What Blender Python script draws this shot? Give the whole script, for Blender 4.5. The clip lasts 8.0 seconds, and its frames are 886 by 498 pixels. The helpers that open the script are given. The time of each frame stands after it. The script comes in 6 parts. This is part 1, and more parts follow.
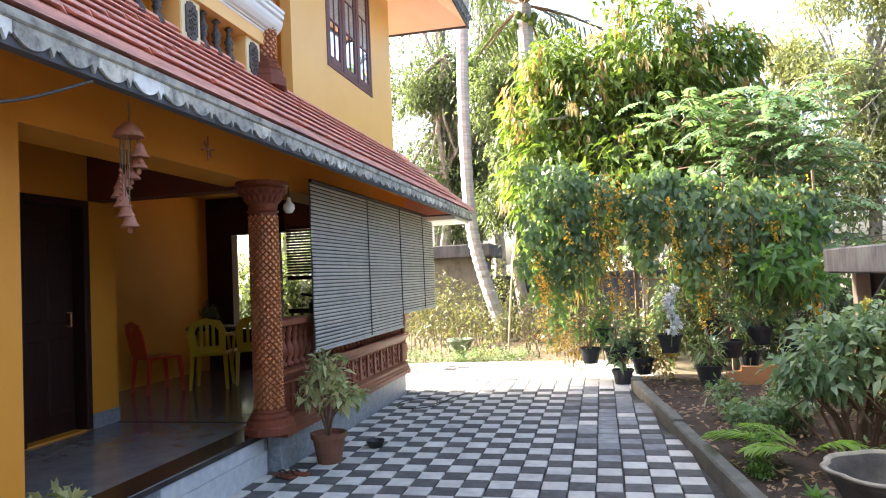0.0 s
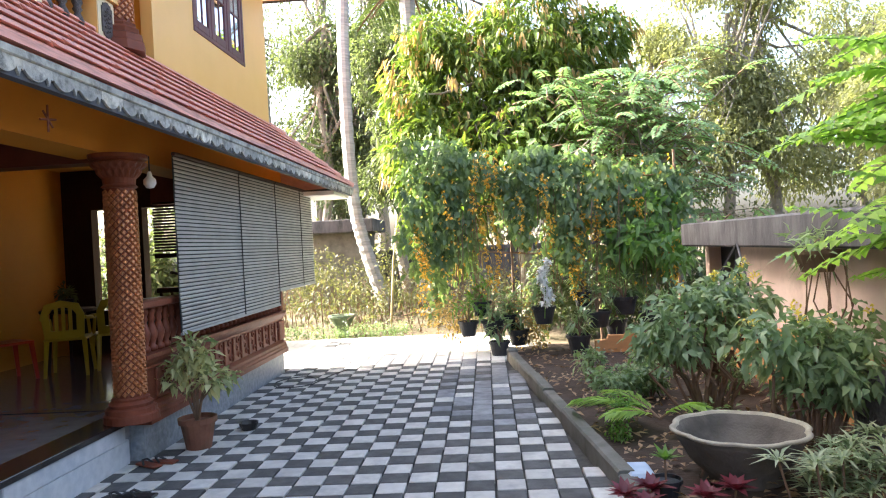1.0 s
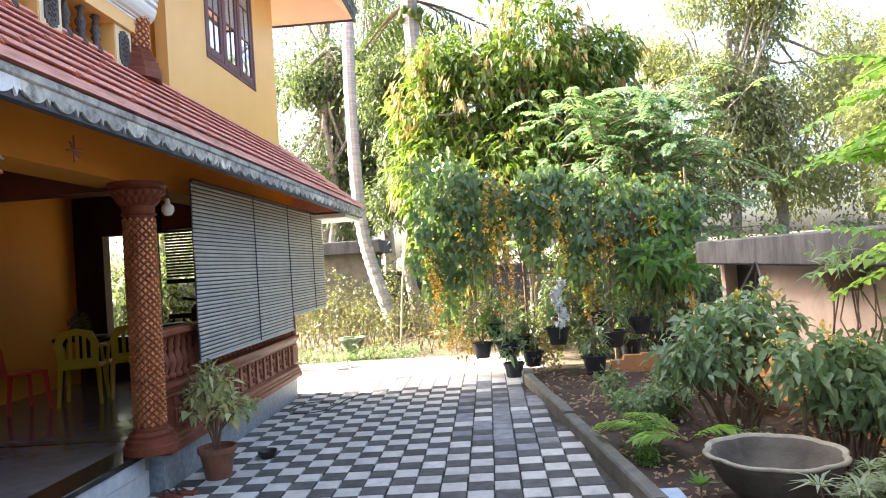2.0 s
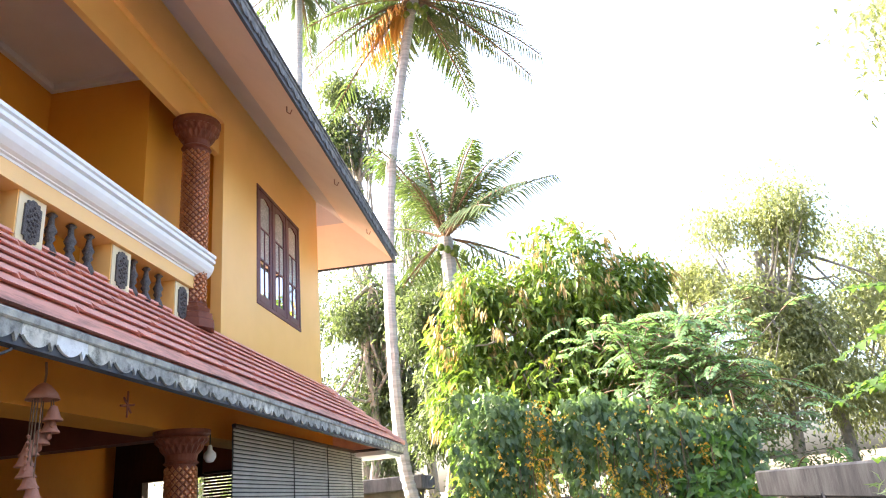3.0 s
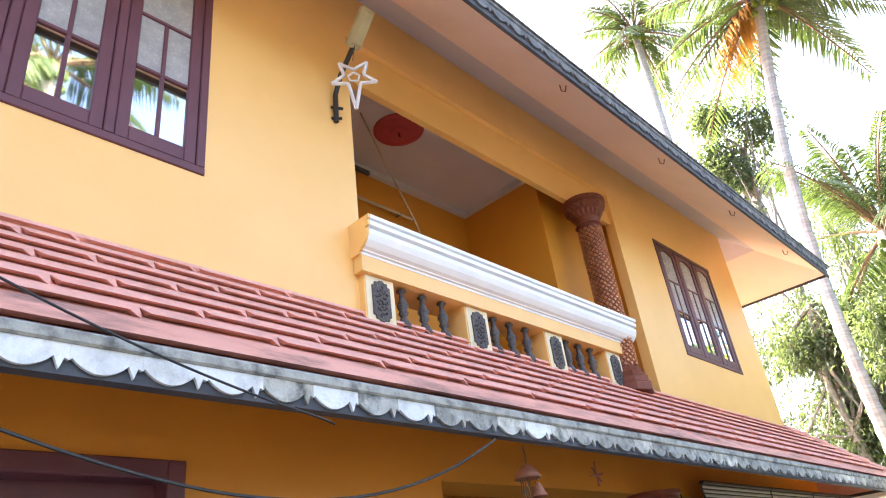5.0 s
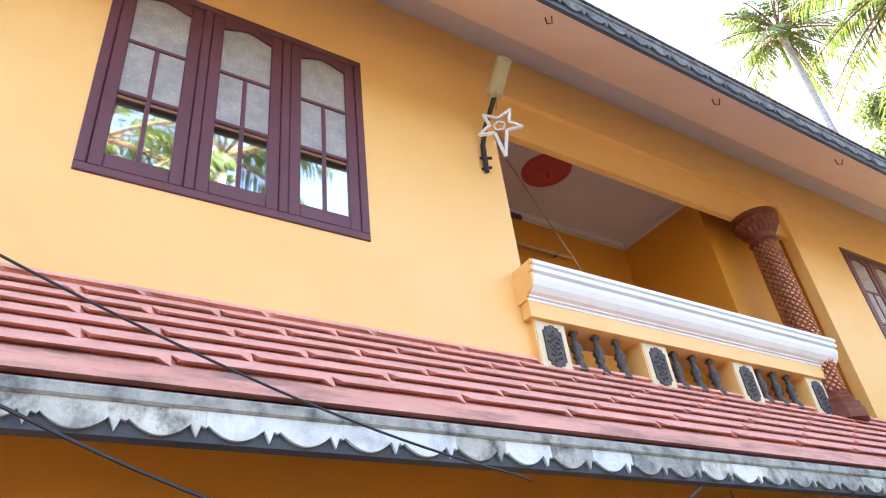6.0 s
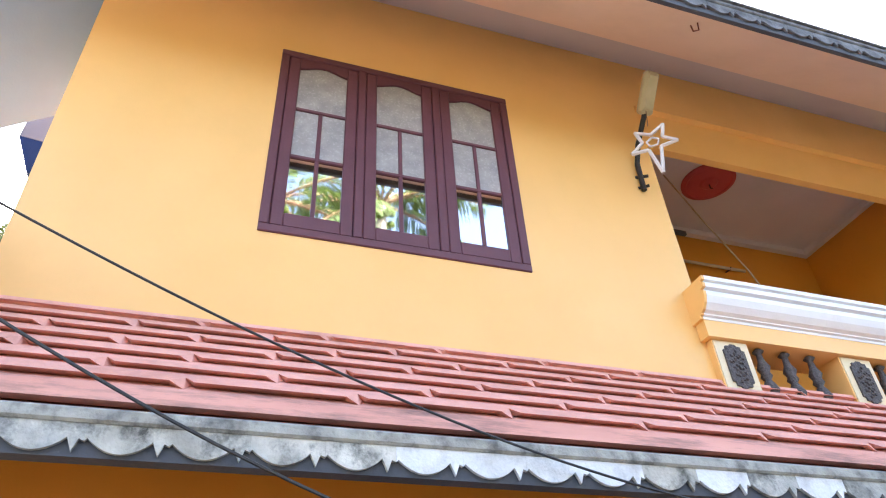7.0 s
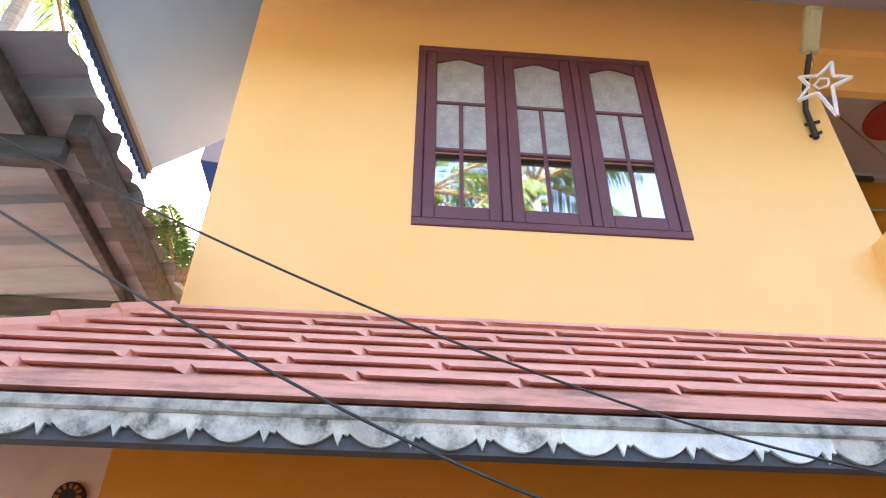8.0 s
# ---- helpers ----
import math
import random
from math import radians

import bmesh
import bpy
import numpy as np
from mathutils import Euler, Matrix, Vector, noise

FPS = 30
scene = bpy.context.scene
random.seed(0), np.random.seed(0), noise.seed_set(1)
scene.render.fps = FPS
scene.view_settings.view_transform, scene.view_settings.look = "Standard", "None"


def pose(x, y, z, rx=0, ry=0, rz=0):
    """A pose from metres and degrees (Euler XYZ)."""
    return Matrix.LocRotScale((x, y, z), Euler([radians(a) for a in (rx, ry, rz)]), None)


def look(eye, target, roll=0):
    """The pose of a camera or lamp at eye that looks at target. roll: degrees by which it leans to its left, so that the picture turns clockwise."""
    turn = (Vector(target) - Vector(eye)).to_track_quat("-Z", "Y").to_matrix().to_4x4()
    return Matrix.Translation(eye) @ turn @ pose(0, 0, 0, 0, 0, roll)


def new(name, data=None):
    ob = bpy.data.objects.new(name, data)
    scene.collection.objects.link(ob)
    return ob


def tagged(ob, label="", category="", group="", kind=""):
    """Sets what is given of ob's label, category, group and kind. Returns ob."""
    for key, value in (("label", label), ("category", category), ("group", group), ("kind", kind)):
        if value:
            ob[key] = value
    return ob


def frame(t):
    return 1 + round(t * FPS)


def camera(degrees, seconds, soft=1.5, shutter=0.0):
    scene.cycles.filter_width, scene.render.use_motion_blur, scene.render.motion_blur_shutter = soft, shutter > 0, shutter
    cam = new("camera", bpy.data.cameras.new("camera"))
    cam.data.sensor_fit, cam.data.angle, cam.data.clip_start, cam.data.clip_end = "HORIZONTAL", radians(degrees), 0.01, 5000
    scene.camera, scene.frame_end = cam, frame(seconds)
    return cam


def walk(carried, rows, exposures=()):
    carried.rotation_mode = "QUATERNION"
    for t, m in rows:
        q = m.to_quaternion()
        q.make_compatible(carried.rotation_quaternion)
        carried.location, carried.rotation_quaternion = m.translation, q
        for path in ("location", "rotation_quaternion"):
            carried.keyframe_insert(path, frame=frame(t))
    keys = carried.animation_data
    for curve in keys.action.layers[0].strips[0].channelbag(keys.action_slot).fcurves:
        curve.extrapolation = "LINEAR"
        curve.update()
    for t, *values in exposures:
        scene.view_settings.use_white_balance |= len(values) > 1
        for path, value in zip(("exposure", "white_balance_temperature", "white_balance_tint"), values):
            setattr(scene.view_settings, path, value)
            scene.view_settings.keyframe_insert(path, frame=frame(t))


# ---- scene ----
PATH = [
    (0, (0.122, -5.344, 1.591), (-0.322, -3.396, 1.672), -2.50),
    (0.5, (0.205, -5.329, 1.625), (-0.072, -3.349, 1.665), -2.95),
    (1, (0.221, -5.292, 1.612), (0.095, -3.296, 1.602), -3.00),
    (1.2, (0.232, -5.284, 1.600), (0.102, -3.288, 1.557), -3.20),
    (2.3, (0.027, -5.255, 1.683), (-0.107, -3.268, 1.866), -4.19),
    (2.5, (0.062, -5.315, 1.692), (-0.100, -3.351, 2.031), -4.97),
    (3, (0.117, -5.401, 1.734), (-0.064, -3.530, 2.417), -5.64),
    (3.5, (0.126, -5.426, 1.708), (-0.152, -3.597, 2.468), -7.73),
    (4, (0.115, -5.465, 1.724), (-0.471, -3.757, 2.584), -9.28),
    (4.5, (0.159, -5.526, 1.718), (-0.741, -3.979, 2.612), -8.15),
    (5, (0.205, -5.552, 1.710), (-0.936, -4.212, 2.661), -7.86),
    (5.2, (0.175, -5.545, 1.752), (-1.033, -4.290, 2.735), -7.42),
    (6.3, (0.130, -5.614, 1.770), (-1.251, -4.741, 2.923), -6.95),
    (6.5, (0.141, -5.617, 1.773), (-1.261, -4.823, 2.959), -6.09),
    (7, (0.144, -5.635, 1.746), (-1.346, -5.082, 2.960), -3.64),
    (7.5, (0.131, -5.627, 1.732), (-1.427, -5.269, 2.934), -1.83),
    (8, (0.177, -5.600, 1.751), (-1.437, -5.488, 2.928), 0.72),
]
cam = camera(65.25, 8.0, soft=1.12)
walk(cam, [(t, look(eye, aim, roll)) for t, eye, aim, roll in PATH],
     exposures=[(0, 3.06), (1.2, 3.06), (2.5, 3.15), (3.5, 3.3), (4.5, 3.45), (5.5, 3.56), (6.5, 3.56), (8, 3.52)])

# ---- daylight: hazy sun beyond the house, bright sky ----
SUN_TO = Vector((-1.40, 0.34, 1.0)).normalized()
world = bpy.data.worlds.new("sky")
scene.world = world
world.use_nodes = True
wn = world.node_tree.nodes
sky = wn.new("ShaderNodeTexSky")
sky.sky_type = "NISHITA"
sky.sun_disc = False
sky.sun_elevation = math.asin(SUN_TO.z)
sky.sun_rotation = math.atan2(SUN_TO.x, SUN_TO.y)
sky.air_density, sky.dust_density, sky.ozone_density = 0.75, 6.5, 0.6
wn["Background"].inputs["Strength"].default_value = 0.15
world.node_tree.links.new(sky.outputs[0], wn["Background"].inputs["Color"])
sun_data = bpy.data.lights.new("sun", "SUN")
sun_data.energy, sun_data.angle, sun_data.color = 3.2, radians(0.6), (1.0, 0.94, 0.84)
sun = new("sun", sun_data)
sun.matrix_world = look(SUN_TO * 30, (0, 0, 0))


# ---- materials ----
def surf(name, c1, c2, scale=6.0, rough=0.7, bump=0.2, metal=0.0, fine=60.0, stain=0.0, stain_col=(0.05, 0.05, 0.05), stain_scale=1.5, island=0.0, stretch=(1, 1, 1), spec=0.5, obj=0.0):
    m = bpy.data.materials.new(name)
    m.use_nodes = True
    nt = m.node_tree
    n, l = nt.nodes, nt.links
    b = n["Principled BSDF"]
    geo = n.new("ShaderNodeNewGeometry")
    mp = n.new("ShaderNodeMapping")
    mp.inputs["Scale"].default_value = stretch
    l.new(geo.outputs["Position"], mp.inputs["Vector"])
    a = n.new("ShaderNodeTexNoise")
    a.inputs["Scale"].default_value, a.inputs["Detail"].default_value = scale, 6
    l.new(mp.outputs[0], a.inputs["Vector"])
    ramp = n.new("ShaderNodeMapRange")
    ramp.inputs[1].default_value, ramp.inputs[2].default_value = 0.3, 0.7
    l.new(a.outputs["Fac"], ramp.inputs[0])
    mix = n.new("ShaderNodeMix")
    mix.data_type = "RGBA"
    mix.inputs[6].default_value, mix.inputs[7].default_value = (*c1, 1), (*c2, 1)
    l.new(ramp.outputs[0], mix.inputs[0])
    col = mix.outputs[2]
    f = n.new("ShaderNodeTexNoise")
    f.inputs["Scale"].default_value, f.inputs["Detail"].default_value = fine, 4
    l.new(mp.outputs[0], f.inputs["Vector"])
    if stain:
        s = n.new("ShaderNodeTexNoise")
        s.inputs["Scale"].default_value, s.inputs["Detail"].default_value, s.inputs["Roughness"].default_value = stain_scale, 9, 0.7
        l.new(mp.outputs[0], s.inputs["Vector"])
        sr = n.new("ShaderNodeMapRange")
        sr.inputs[1].default_value, sr.inputs[2].default_value, sr.inputs[4].default_value = 0.48, 0.66, stain
        l.new(s.outputs["Fac"], sr.inputs[0])
        sm = n.new("ShaderNodeMix")
        sm.data_type = "RGBA"
        sm.inputs[7].default_value = (*stain_col, 1)
        l.new(sr.outputs[0], sm.inputs[0])
        l.new(col, sm.inputs[6])
        col = sm.outputs[2]
    for amount, source in ((island, geo.outputs["Random Per Island"]), (obj, None)):
        if not amount:
            continue
        if source is None:
            source = n.new("ShaderNodeObjectInfo").outputs["Random"]
        hv = n.new("ShaderNodeHueSaturation")
        mr = n.new("ShaderNodeMapRange")
        mr.inputs[3].default_value, mr.inputs[4].default_value = 1 - amount, 1 + amount
        l.new(source, mr.inputs[0])
        l.new(mr.outputs[0], hv.inputs["Value"])
        l.new(col, hv.inputs["Color"])
        col = hv.outputs[0]
    l.new(col, b.inputs["Base Color"])
    b.inputs["Metallic"].default_value = metal
    b.inputs["Specular IOR Level"].default_value = spec
    rr = n.new("ShaderNodeMapRange")
    rr.inputs[3].default_value, rr.inputs[4].default_value = max(rough - 0.12, 0.02), min(rough + 0.12, 1)
    l.new(f.outputs["Fac"], rr.inputs[0])
    l.new(rr.outputs[0], b.inputs["Roughness"])
    if bump:
        bp = n.new("ShaderNodeBump")
        bp.inputs["Strength"].default_value, bp.inputs["Distance"].default_value = bump, 0.01
        l.new(f.outputs["Fac"], bp.inputs["Height"])
        l.new(bp.outputs[0], b.inputs["Normal"])
    return m


def leafy(name, c1, c2, trans=0.45, rough=0.45, island=True, tint=(1.08, 1.12, 0.6)):
    """Leaf: coloured by clump, glossy above, lets light through."""
    m = bpy.data.materials.new(name)
    m.use_nodes = True
    nt = m.node_tree
    n, l = nt.nodes, nt.links
    b = n["Principled BSDF"]
    geo = n.new("ShaderNodeNewGeometry")
    a = n.new("ShaderNodeTexNoise")
    a.inputs["Scale"].default_value = 1.6
    l.new(geo.outputs["Position"], a.inputs["Vector"])
    add = n.new("ShaderNodeMath")
    add.operation = "MULTIPLY_ADD"
    l.new(geo.outputs["Random Per Island"], add.inputs[0])
    add.inputs[1].default_value = 0.6
    l.new(a.outputs["Fac"], add.inputs[2])
    mr = n.new("ShaderNodeMapRange")
    mr.inputs[1].default_value, mr.inputs[2].default_value = 0.35, 1.2
    l.new(add.outputs[0], mr.inputs[0])
    mix = n.new("ShaderNodeMix")
    mix.data_type = "RGBA"
    mix.inputs[6].default_value, mix.inputs[7].default_value = (*c1, 1), (*c2, 1)
    l.new(mr.outputs[0], mix.inputs[0])
    l.new(mix.outputs[2], b.inputs["Base Color"])
    b.inputs["Roughness"].default_value = rough
    tr = n.new("ShaderNodeBsdfTranslucent")
    tm = n.new("ShaderNodeMix")
    tm.data_type, tm.blend_type = "RGBA", "MULTIPLY"
    tm.inputs[0].default_value = 1.0
    tm.inputs[7].default_value = (*[v * 1.6 for v in tint], 1)
    l.new(mix.outputs[2], tm.inputs[6])
    l.new(tm.outputs[2], tr.inputs["Color"])
    ms = n.new("ShaderNodeMixShader")
    ms.inputs[0].default_value = trans
    l.new(b.outputs[0], ms.inputs[1])
    l.new(tr.outputs[0], ms.inputs[2])
    l.new(ms.outputs[0], n["Material Output"].inputs["Surface"])
    return m


YELLOW = surf("ochre_wall_paint", (0.84, 0.485, 0.15), (0.88, 0.52, 0.18), 1.3, 0.45, 0.08, fine=120, spec=0.6, stain=0.10, stain_col=(0.62, 0.36, 0.10), stain_scale=2.2)
# Deeper ochre for the lower storey; porch and balcony shade is painted into it.
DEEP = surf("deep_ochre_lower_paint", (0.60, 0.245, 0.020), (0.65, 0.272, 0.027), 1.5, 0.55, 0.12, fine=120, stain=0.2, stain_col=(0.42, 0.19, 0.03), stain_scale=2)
CREAM = surf("cream_soffit_paint", (0.78, 0.63, 0.53), (0.82, 0.67, 0.57), 2, 0.8, 0.1, stain=0.15, stain_col=(0.5, 0.36, 0.26))
PALE = surf("pale_ceiling_paint", (0.60, 0.56, 0.57), (0.66, 0.62, 0.63), 2, 0.8, 0.1)
WHITE = surf("white_gloss_paint", (0.80, 0.80, 0.80), (0.84, 0.84, 0.83), 3, 0.4, 0.08, stain=0.12, stain_col=(0.55, 0.53, 0.50), stain_scale=7)
TILE_RED = surf("salmon_roof_tile", (0.73, 0.345, 0.27), (0.80, 0.41, 0.33), 5, 0.75, 0.35, fine=90, stain=0.35, stain_col=(0.34, 0.15, 0.12), stain_scale=3, obj=0.02)
TILE_DIRTY = surf("grimy_bottom_course_tile", (0.66, 0.30, 0.225), (0.74, 0.36, 0.275), 5, 0.8, 0.35, fine=90, stain=0.8, stain_col=(0.17, 0.10, 0.085), stain_scale=4.5, stretch=(1, 0.45, 1), obj=0.02)
EAVE_GREY = surf("weathered_eave_board", (0.70, 0.675, 0.60), (0.38, 0.365, 0.32), 11, 0.85, 0.4, fine=80, stain=0.95, stain_col=(0.06, 0.062, 0.052), stain_scale=9, obj=0.2)
EAVE_MOULD = surf("mouldy_eave_board", (0.48, 0.47, 0.43), (0.28, 0.275, 0.25), 22, 0.9, 0.5, fine=80, stain=0.9, stain_col=(0.055, 0.055, 0.052), stain_scale=9, obj=0.25)
EAVE_WHITE = surf("cleaned_white_eave_board", (0.82, 0.82, 0.81), (0.74, 0.74, 0.73), 8, 0.75, 0.3, fine=80, stain=0.5, stain_col=(0.30, 0.30, 0.29), stain_scale=7, obj=0.05)
EAVE_CAP = surf("mossy_eave_cap", (0.47, 0.455, 0.40), (0.27, 0.262, 0.235), 14, 0.9, 0.5, stain=0.7, stain_col=(0.05, 0.05, 0.05), stain_scale=7)
FASCIA = surf("slate_grey_fascia", (0.055, 0.06, 0.075), (0.08, 0.085, 0.10), 4, 0.7, 0.2)
TERRA = surf("varnished_terracotta", (0.155, 0.042, 0.022), (0.22, 0.064, 0.034), 8, 0.5, 0.25, spec=0.25, stain=0.3, stain_col=(0.12, 0.035, 0.02))
GOLD = surf("gilded_scale_relief", (0.52, 0.225, 0.095), (0.38, 0.14, 0.055), 10, 0.36, 0.2, metal=0.5)
MAROON = surf("maroon_window_paint", (0.105, 0.030, 0.042), (0.13, 0.042, 0.055), 5, 0.5, 0.1)
DARKWOOD = surf("dark_varnished_wood", (0.020, 0.007, 0.006), (0.034, 0.012, 0.009), 4, 0.55, 0.15, stretch=(6, 6, 1), spec=0.25)
PAVER_W = surf("pale_paver", (0.55, 0.52, 0.47), (0.65, 0.62, 0.56), 11, 0.85, 0.4, fine=140, stain=0.45, stain_col=(0.25, 0.24, 0.23), stain_scale=3.5, obj=0.10)
# Paler plain pavers; the sunlit patch of the court is put into their colour.
PAVER_P = surf("plain_cement_paver", (0.66, 0.64, 0.60), (0.74, 0.72, 0.68), 9, 0.85, 0.35, fine=140, stain=0.3, stain_col=(0.42, 0.40, 0.37), stain_scale=3.0, island=0.06)
PAVER_D = surf("charcoal_paver", (0.065, 0.063, 0.059), (0.11, 0.106, 0.10), 11, 0.85, 0.4, fine=140, stain=0.4, stain_col=(0.19, 0.185, 0.18), stain_scale=3.0, obj=0.15)
JOINT = surf("dirty_paver_joint", (0.05, 0.047, 0.042), (0.09, 0.085, 0.07), 20, 0.95, 0.4)
SOIL = surf("leaf_strewn_soil", (0.034, 0.021, 0.014), (0.062, 0.038, 0.025), 7, 0.95, 0.8, fine=30, stain=0.5, stain_col=(0.05, 0.03, 0.02), stain_scale=6)
GRASSY = surf("dry_grassy_ground", (0.12, 0.088, 0.055), (0.09, 0.08, 0.036), 1.3, 0.95, 0.8, fine=25, stain=0.5, stain_col=(0.17, 0.125, 0.08), stain_scale=3)
CONCRETE = surf("stained_concrete", (0.055, 0.054, 0.06), (0.14, 0.138, 0.146), 6, 0.9, 0.4, stain=0.95, stain_col=(0.035, 0.035, 0.038), stain_scale=3.5, stretch=(1, 1, 0.3))
KERB = surf("mossy_kerb_cement", (0.12, 0.113, 0.092), (0.18, 0.172, 0.145), 6, 0.9, 0.5, stain=0.5, stain_col=(0.06, 0.07, 0.05), stain_scale=4)
GRANITE = surf("blue_grey_granite_tile", (0.16, 0.175, 0.195), (0.30, 0.32, 0.34), 26, 0.5, 0.1, stain=0.5, stain_col=(0.14, 0.17, 0.22), stain_scale=4)
BLACKG = surf("polished_black_granite", (0.012, 0.010, 0.010), (0.03, 0.025, 0.022), 40, 0.15, 0.0)
FLOORG = surf("polished_grey_floor", (0.15, 0.15, 0.155), (0.22, 0.22, 0.22), 7, 0.14, 0.0, stain=0.3, stain_col=(0.12, 0.12, 0.12))
PINK = surf("faded_pink_wall", (0.64, 0.49, 0.41), (0.70, 0.55, 0.47), 3, 0.85, 0.2, stain=0.4, stain_col=(0.36, 0.25, 0.2), stain_scale=2)
ORANGE = surf("orange_low_wall", (0.55, 0.25, 0.09), (0.62, 0.30, 0.12), 4, 0.85, 0.3, stain=0.4, stain_col=(0.28, 0.14, 0.07))
BARK = surf("grey_bark", (0.22, 0.19, 0.16), (0.34, 0.31, 0.27), 9, 0.95, 0.8, fine=25, stain=0.5, stain_col=(0.10, 0.085, 0.07), stain_scale=5)
PALMBARK = surf("ringed_palm_bark", (0.29, 0.29, 0.29), (0.44, 0.44, 0.44), 3, 0.95, 0.7, fine=14, stretch=(0.6, 0.6, 6), stain=0.5, stain_col=(0.15, 0.13, 0.12), stain_scale=4)
TWIG = surf("brown_twig", (0.14, 0.085, 0.05), (0.22, 0.14, 0.09), 10, 0.9, 0.5)
MANGO = leafy("mango_leaf", (0.055, 0.105, 0.022), (0.195, 0.255, 0.05), 0.32, tint=(0.95, 1.08, 0.5))
FLUSH = leafy("young_bronze_leaf", (0.27, 0.20, 0.07), (0.40, 0.29, 0.13), 0.45, tint=(0.9, 0.85, 0.5))
VINE = leafy("vine_leaf", (0.06, 0.11, 0.05), (0.19, 0.27, 0.115), 0.36, rough=0.35)
BRIGHT = leafy("bright_green_leaf", (0.075, 0.16, 0.035), (0.14, 0.25, 0.06), 0.45)
FERNY = leafy("pinnate_leaf", (0.095, 0.18, 0.085), (0.22, 0.33, 0.165), 0.42)
DARKLEAF = leafy("dull_forest_leaf", (0.055, 0.078, 0.040), (0.125, 0.155, 0.082), 0.40)
HAZELEAF = leafy("distant_olive_leaf", (0.16, 0.18, 0.095), (0.30, 0.31, 0.17), 0.4)
SHRUB = leafy("shrub_leaf", (0.11, 0.185, 0.09), (0.26, 0.345, 0.18), 0.32, rough=0.4)
VARIEG = leafy("variegated_leaf", (0.13, 0.19, 0.06), (0.68, 0.64, 0.34), 0.28, tint=(0.9, 0.9, 0.6))
PALMLEAF = leafy("palm_leaflet", (0.05, 0.09, 0.035), (0.12, 0.155, 0.06), 0.25)
DRYPALM = leafy("dry_palm_leaflet", (0.40, 0.20, 0.05), (0.50, 0.30, 0.10), 0.4, tint=(1.1, 0.9, 0.5))
YFLOWER = leafy("orange_yellow_blossom", (0.50, 0.28, 0.03), (0.66, 0.45, 0.075), 0.3, tint=(0.9, 0.8, 0.4))


# ---- builders ----
class Shape:
    """Vertices and faces gathered for one mesh."""

    def __init__(self):
        self.v, self.f = [], []

    def add(self, verts, faces):
        k = len(self.v)
        self.v += [tuple(p) for p in verts]
        self.f += [tuple(i + k for i in q) for q in faces]
        return self

    def box(self, x0, x1, y0, y1, z0, z1):
        return self.add([(x0, y0, z0), (x1, y0, z0), (x1, y1, z0), (x0, y1, z0), (x0, y0, z1), (x1, y0, z1), (x1, y1, z1), (x0, y1, z1)],
                        [(0, 3, 2, 1), (4, 5, 6, 7), (0, 1, 5, 4), (1, 2, 6, 5), (2, 3, 7, 6), (3, 0, 4, 7)])

    def bbox(self, x0, x1, y0, y1, z0, z1, b=0.01):
        """A box with chamfered upright and lying edges."""
        v, f = [], []
        for sx, sy, sz in ((a, c, d) for a in (0, 1) for c in (0, 1) for d in (0, 1)):
            X, Y, Z = (x0, x1)[sx], (y0, y1)[sy], (z0, z1)[sz]
            dx, dy, dz = b * (1 - 2 * sx), b * (1 - 2 * sy), b * (1 - 2 * sz)
            v += [(X, Y + dy, Z + dz), (X + dx, Y, Z + dz), (X + dx, Y + dy, Z)]
        bm = bmesh.new()
        for p in v:
            bm.verts.new(p)
        bmesh.ops.convex_hull(bm, input=bm.verts)
        bm.verts.index_update()
        self.add([p.co[:] for p in bm.verts], [[q.index for q in fc.verts] for fc in bm.faces])
        bm.free()
        return self

    def extrude(self, outline, axis, a, c):
        """A closed outline of (u, w) pushed along an axis from a to c; u, w are the other two axes in order."""
        n = len(outline)
        put = {"x": lambda s, u, w: (s, u, w), "y": lambda s, u, w: (u, s, w), "z": lambda s, u, w: (u, w, s)}[axis]
        v = [put(a, u, w) for u, w in outline] + [put(c, u, w) for u, w in outline]
        f = [(i, (i + 1) % n, n + (i + 1) % n, n + i) for i in range(n)] + [tuple(range(n))[::-1], tuple(range(n, 2 * n))]
        return self.add(v, f)

    def lathe(self, profile, n=20, at=(0, 0, 0)):
        v, f = [], []
        for r, z in profile:
            v += [(at[0] + r * math.cos(2 * math.pi * i / n), at[1] + r * math.sin(2 * math.pi * i / n), at[2] + z) for i in range(n)]
        for j in range(len(profile) - 1):
            f += [(j * n + i, j * n + (i + 1) % n, (j + 1) * n + (i + 1) % n, (j + 1) * n + i) for i in range(n)]
        f += [tuple(range(n))[::-1], tuple(range((len(profile) - 1) * n, len(profile) * n))]
        return self.add(v, f)

    def tube(self, path, radii, n=8):
        path = [Vector(p) for p in path]
        if not hasattr(radii, "__len__"):
            radii = [radii] * len(path)
        v, f = [], []
        side = None
        for j, p in enumerate(path):
            d = (path[min(j + 1, len(path) - 1)] - path[max(j - 1, 0)]).normalized()
            if side is None:
                side = d.orthogonal().normalized()
            side = (side - d * side.dot(d)).normalized()
            up = d.cross(side)
            v += [p + (side * math.cos(2 * math.pi * i / n) + up * math.sin(2 * math.pi * i / n)) * radii[j] for i in range(n)]
        for j in range(len(path) - 1):
            f += [(j * n + i, j * n + (i + 1) % n, (j + 1) * n + (i + 1) % n, (j + 1) * n + i) for i in range(n)]
        f += [tuple(range(n))[::-1], tuple(range((len(path) - 1) * n, len(path) * n))]
        return self.add(v, f)

    def mesh(self, name, mat, smooth=False):
        me = bpy.data.meshes.new(name)
        me.from_pydata(self.v, [], self.f)
        me.materials.append(mat)
        if smooth:
            me.shade_smooth()
        me.update()
        return me


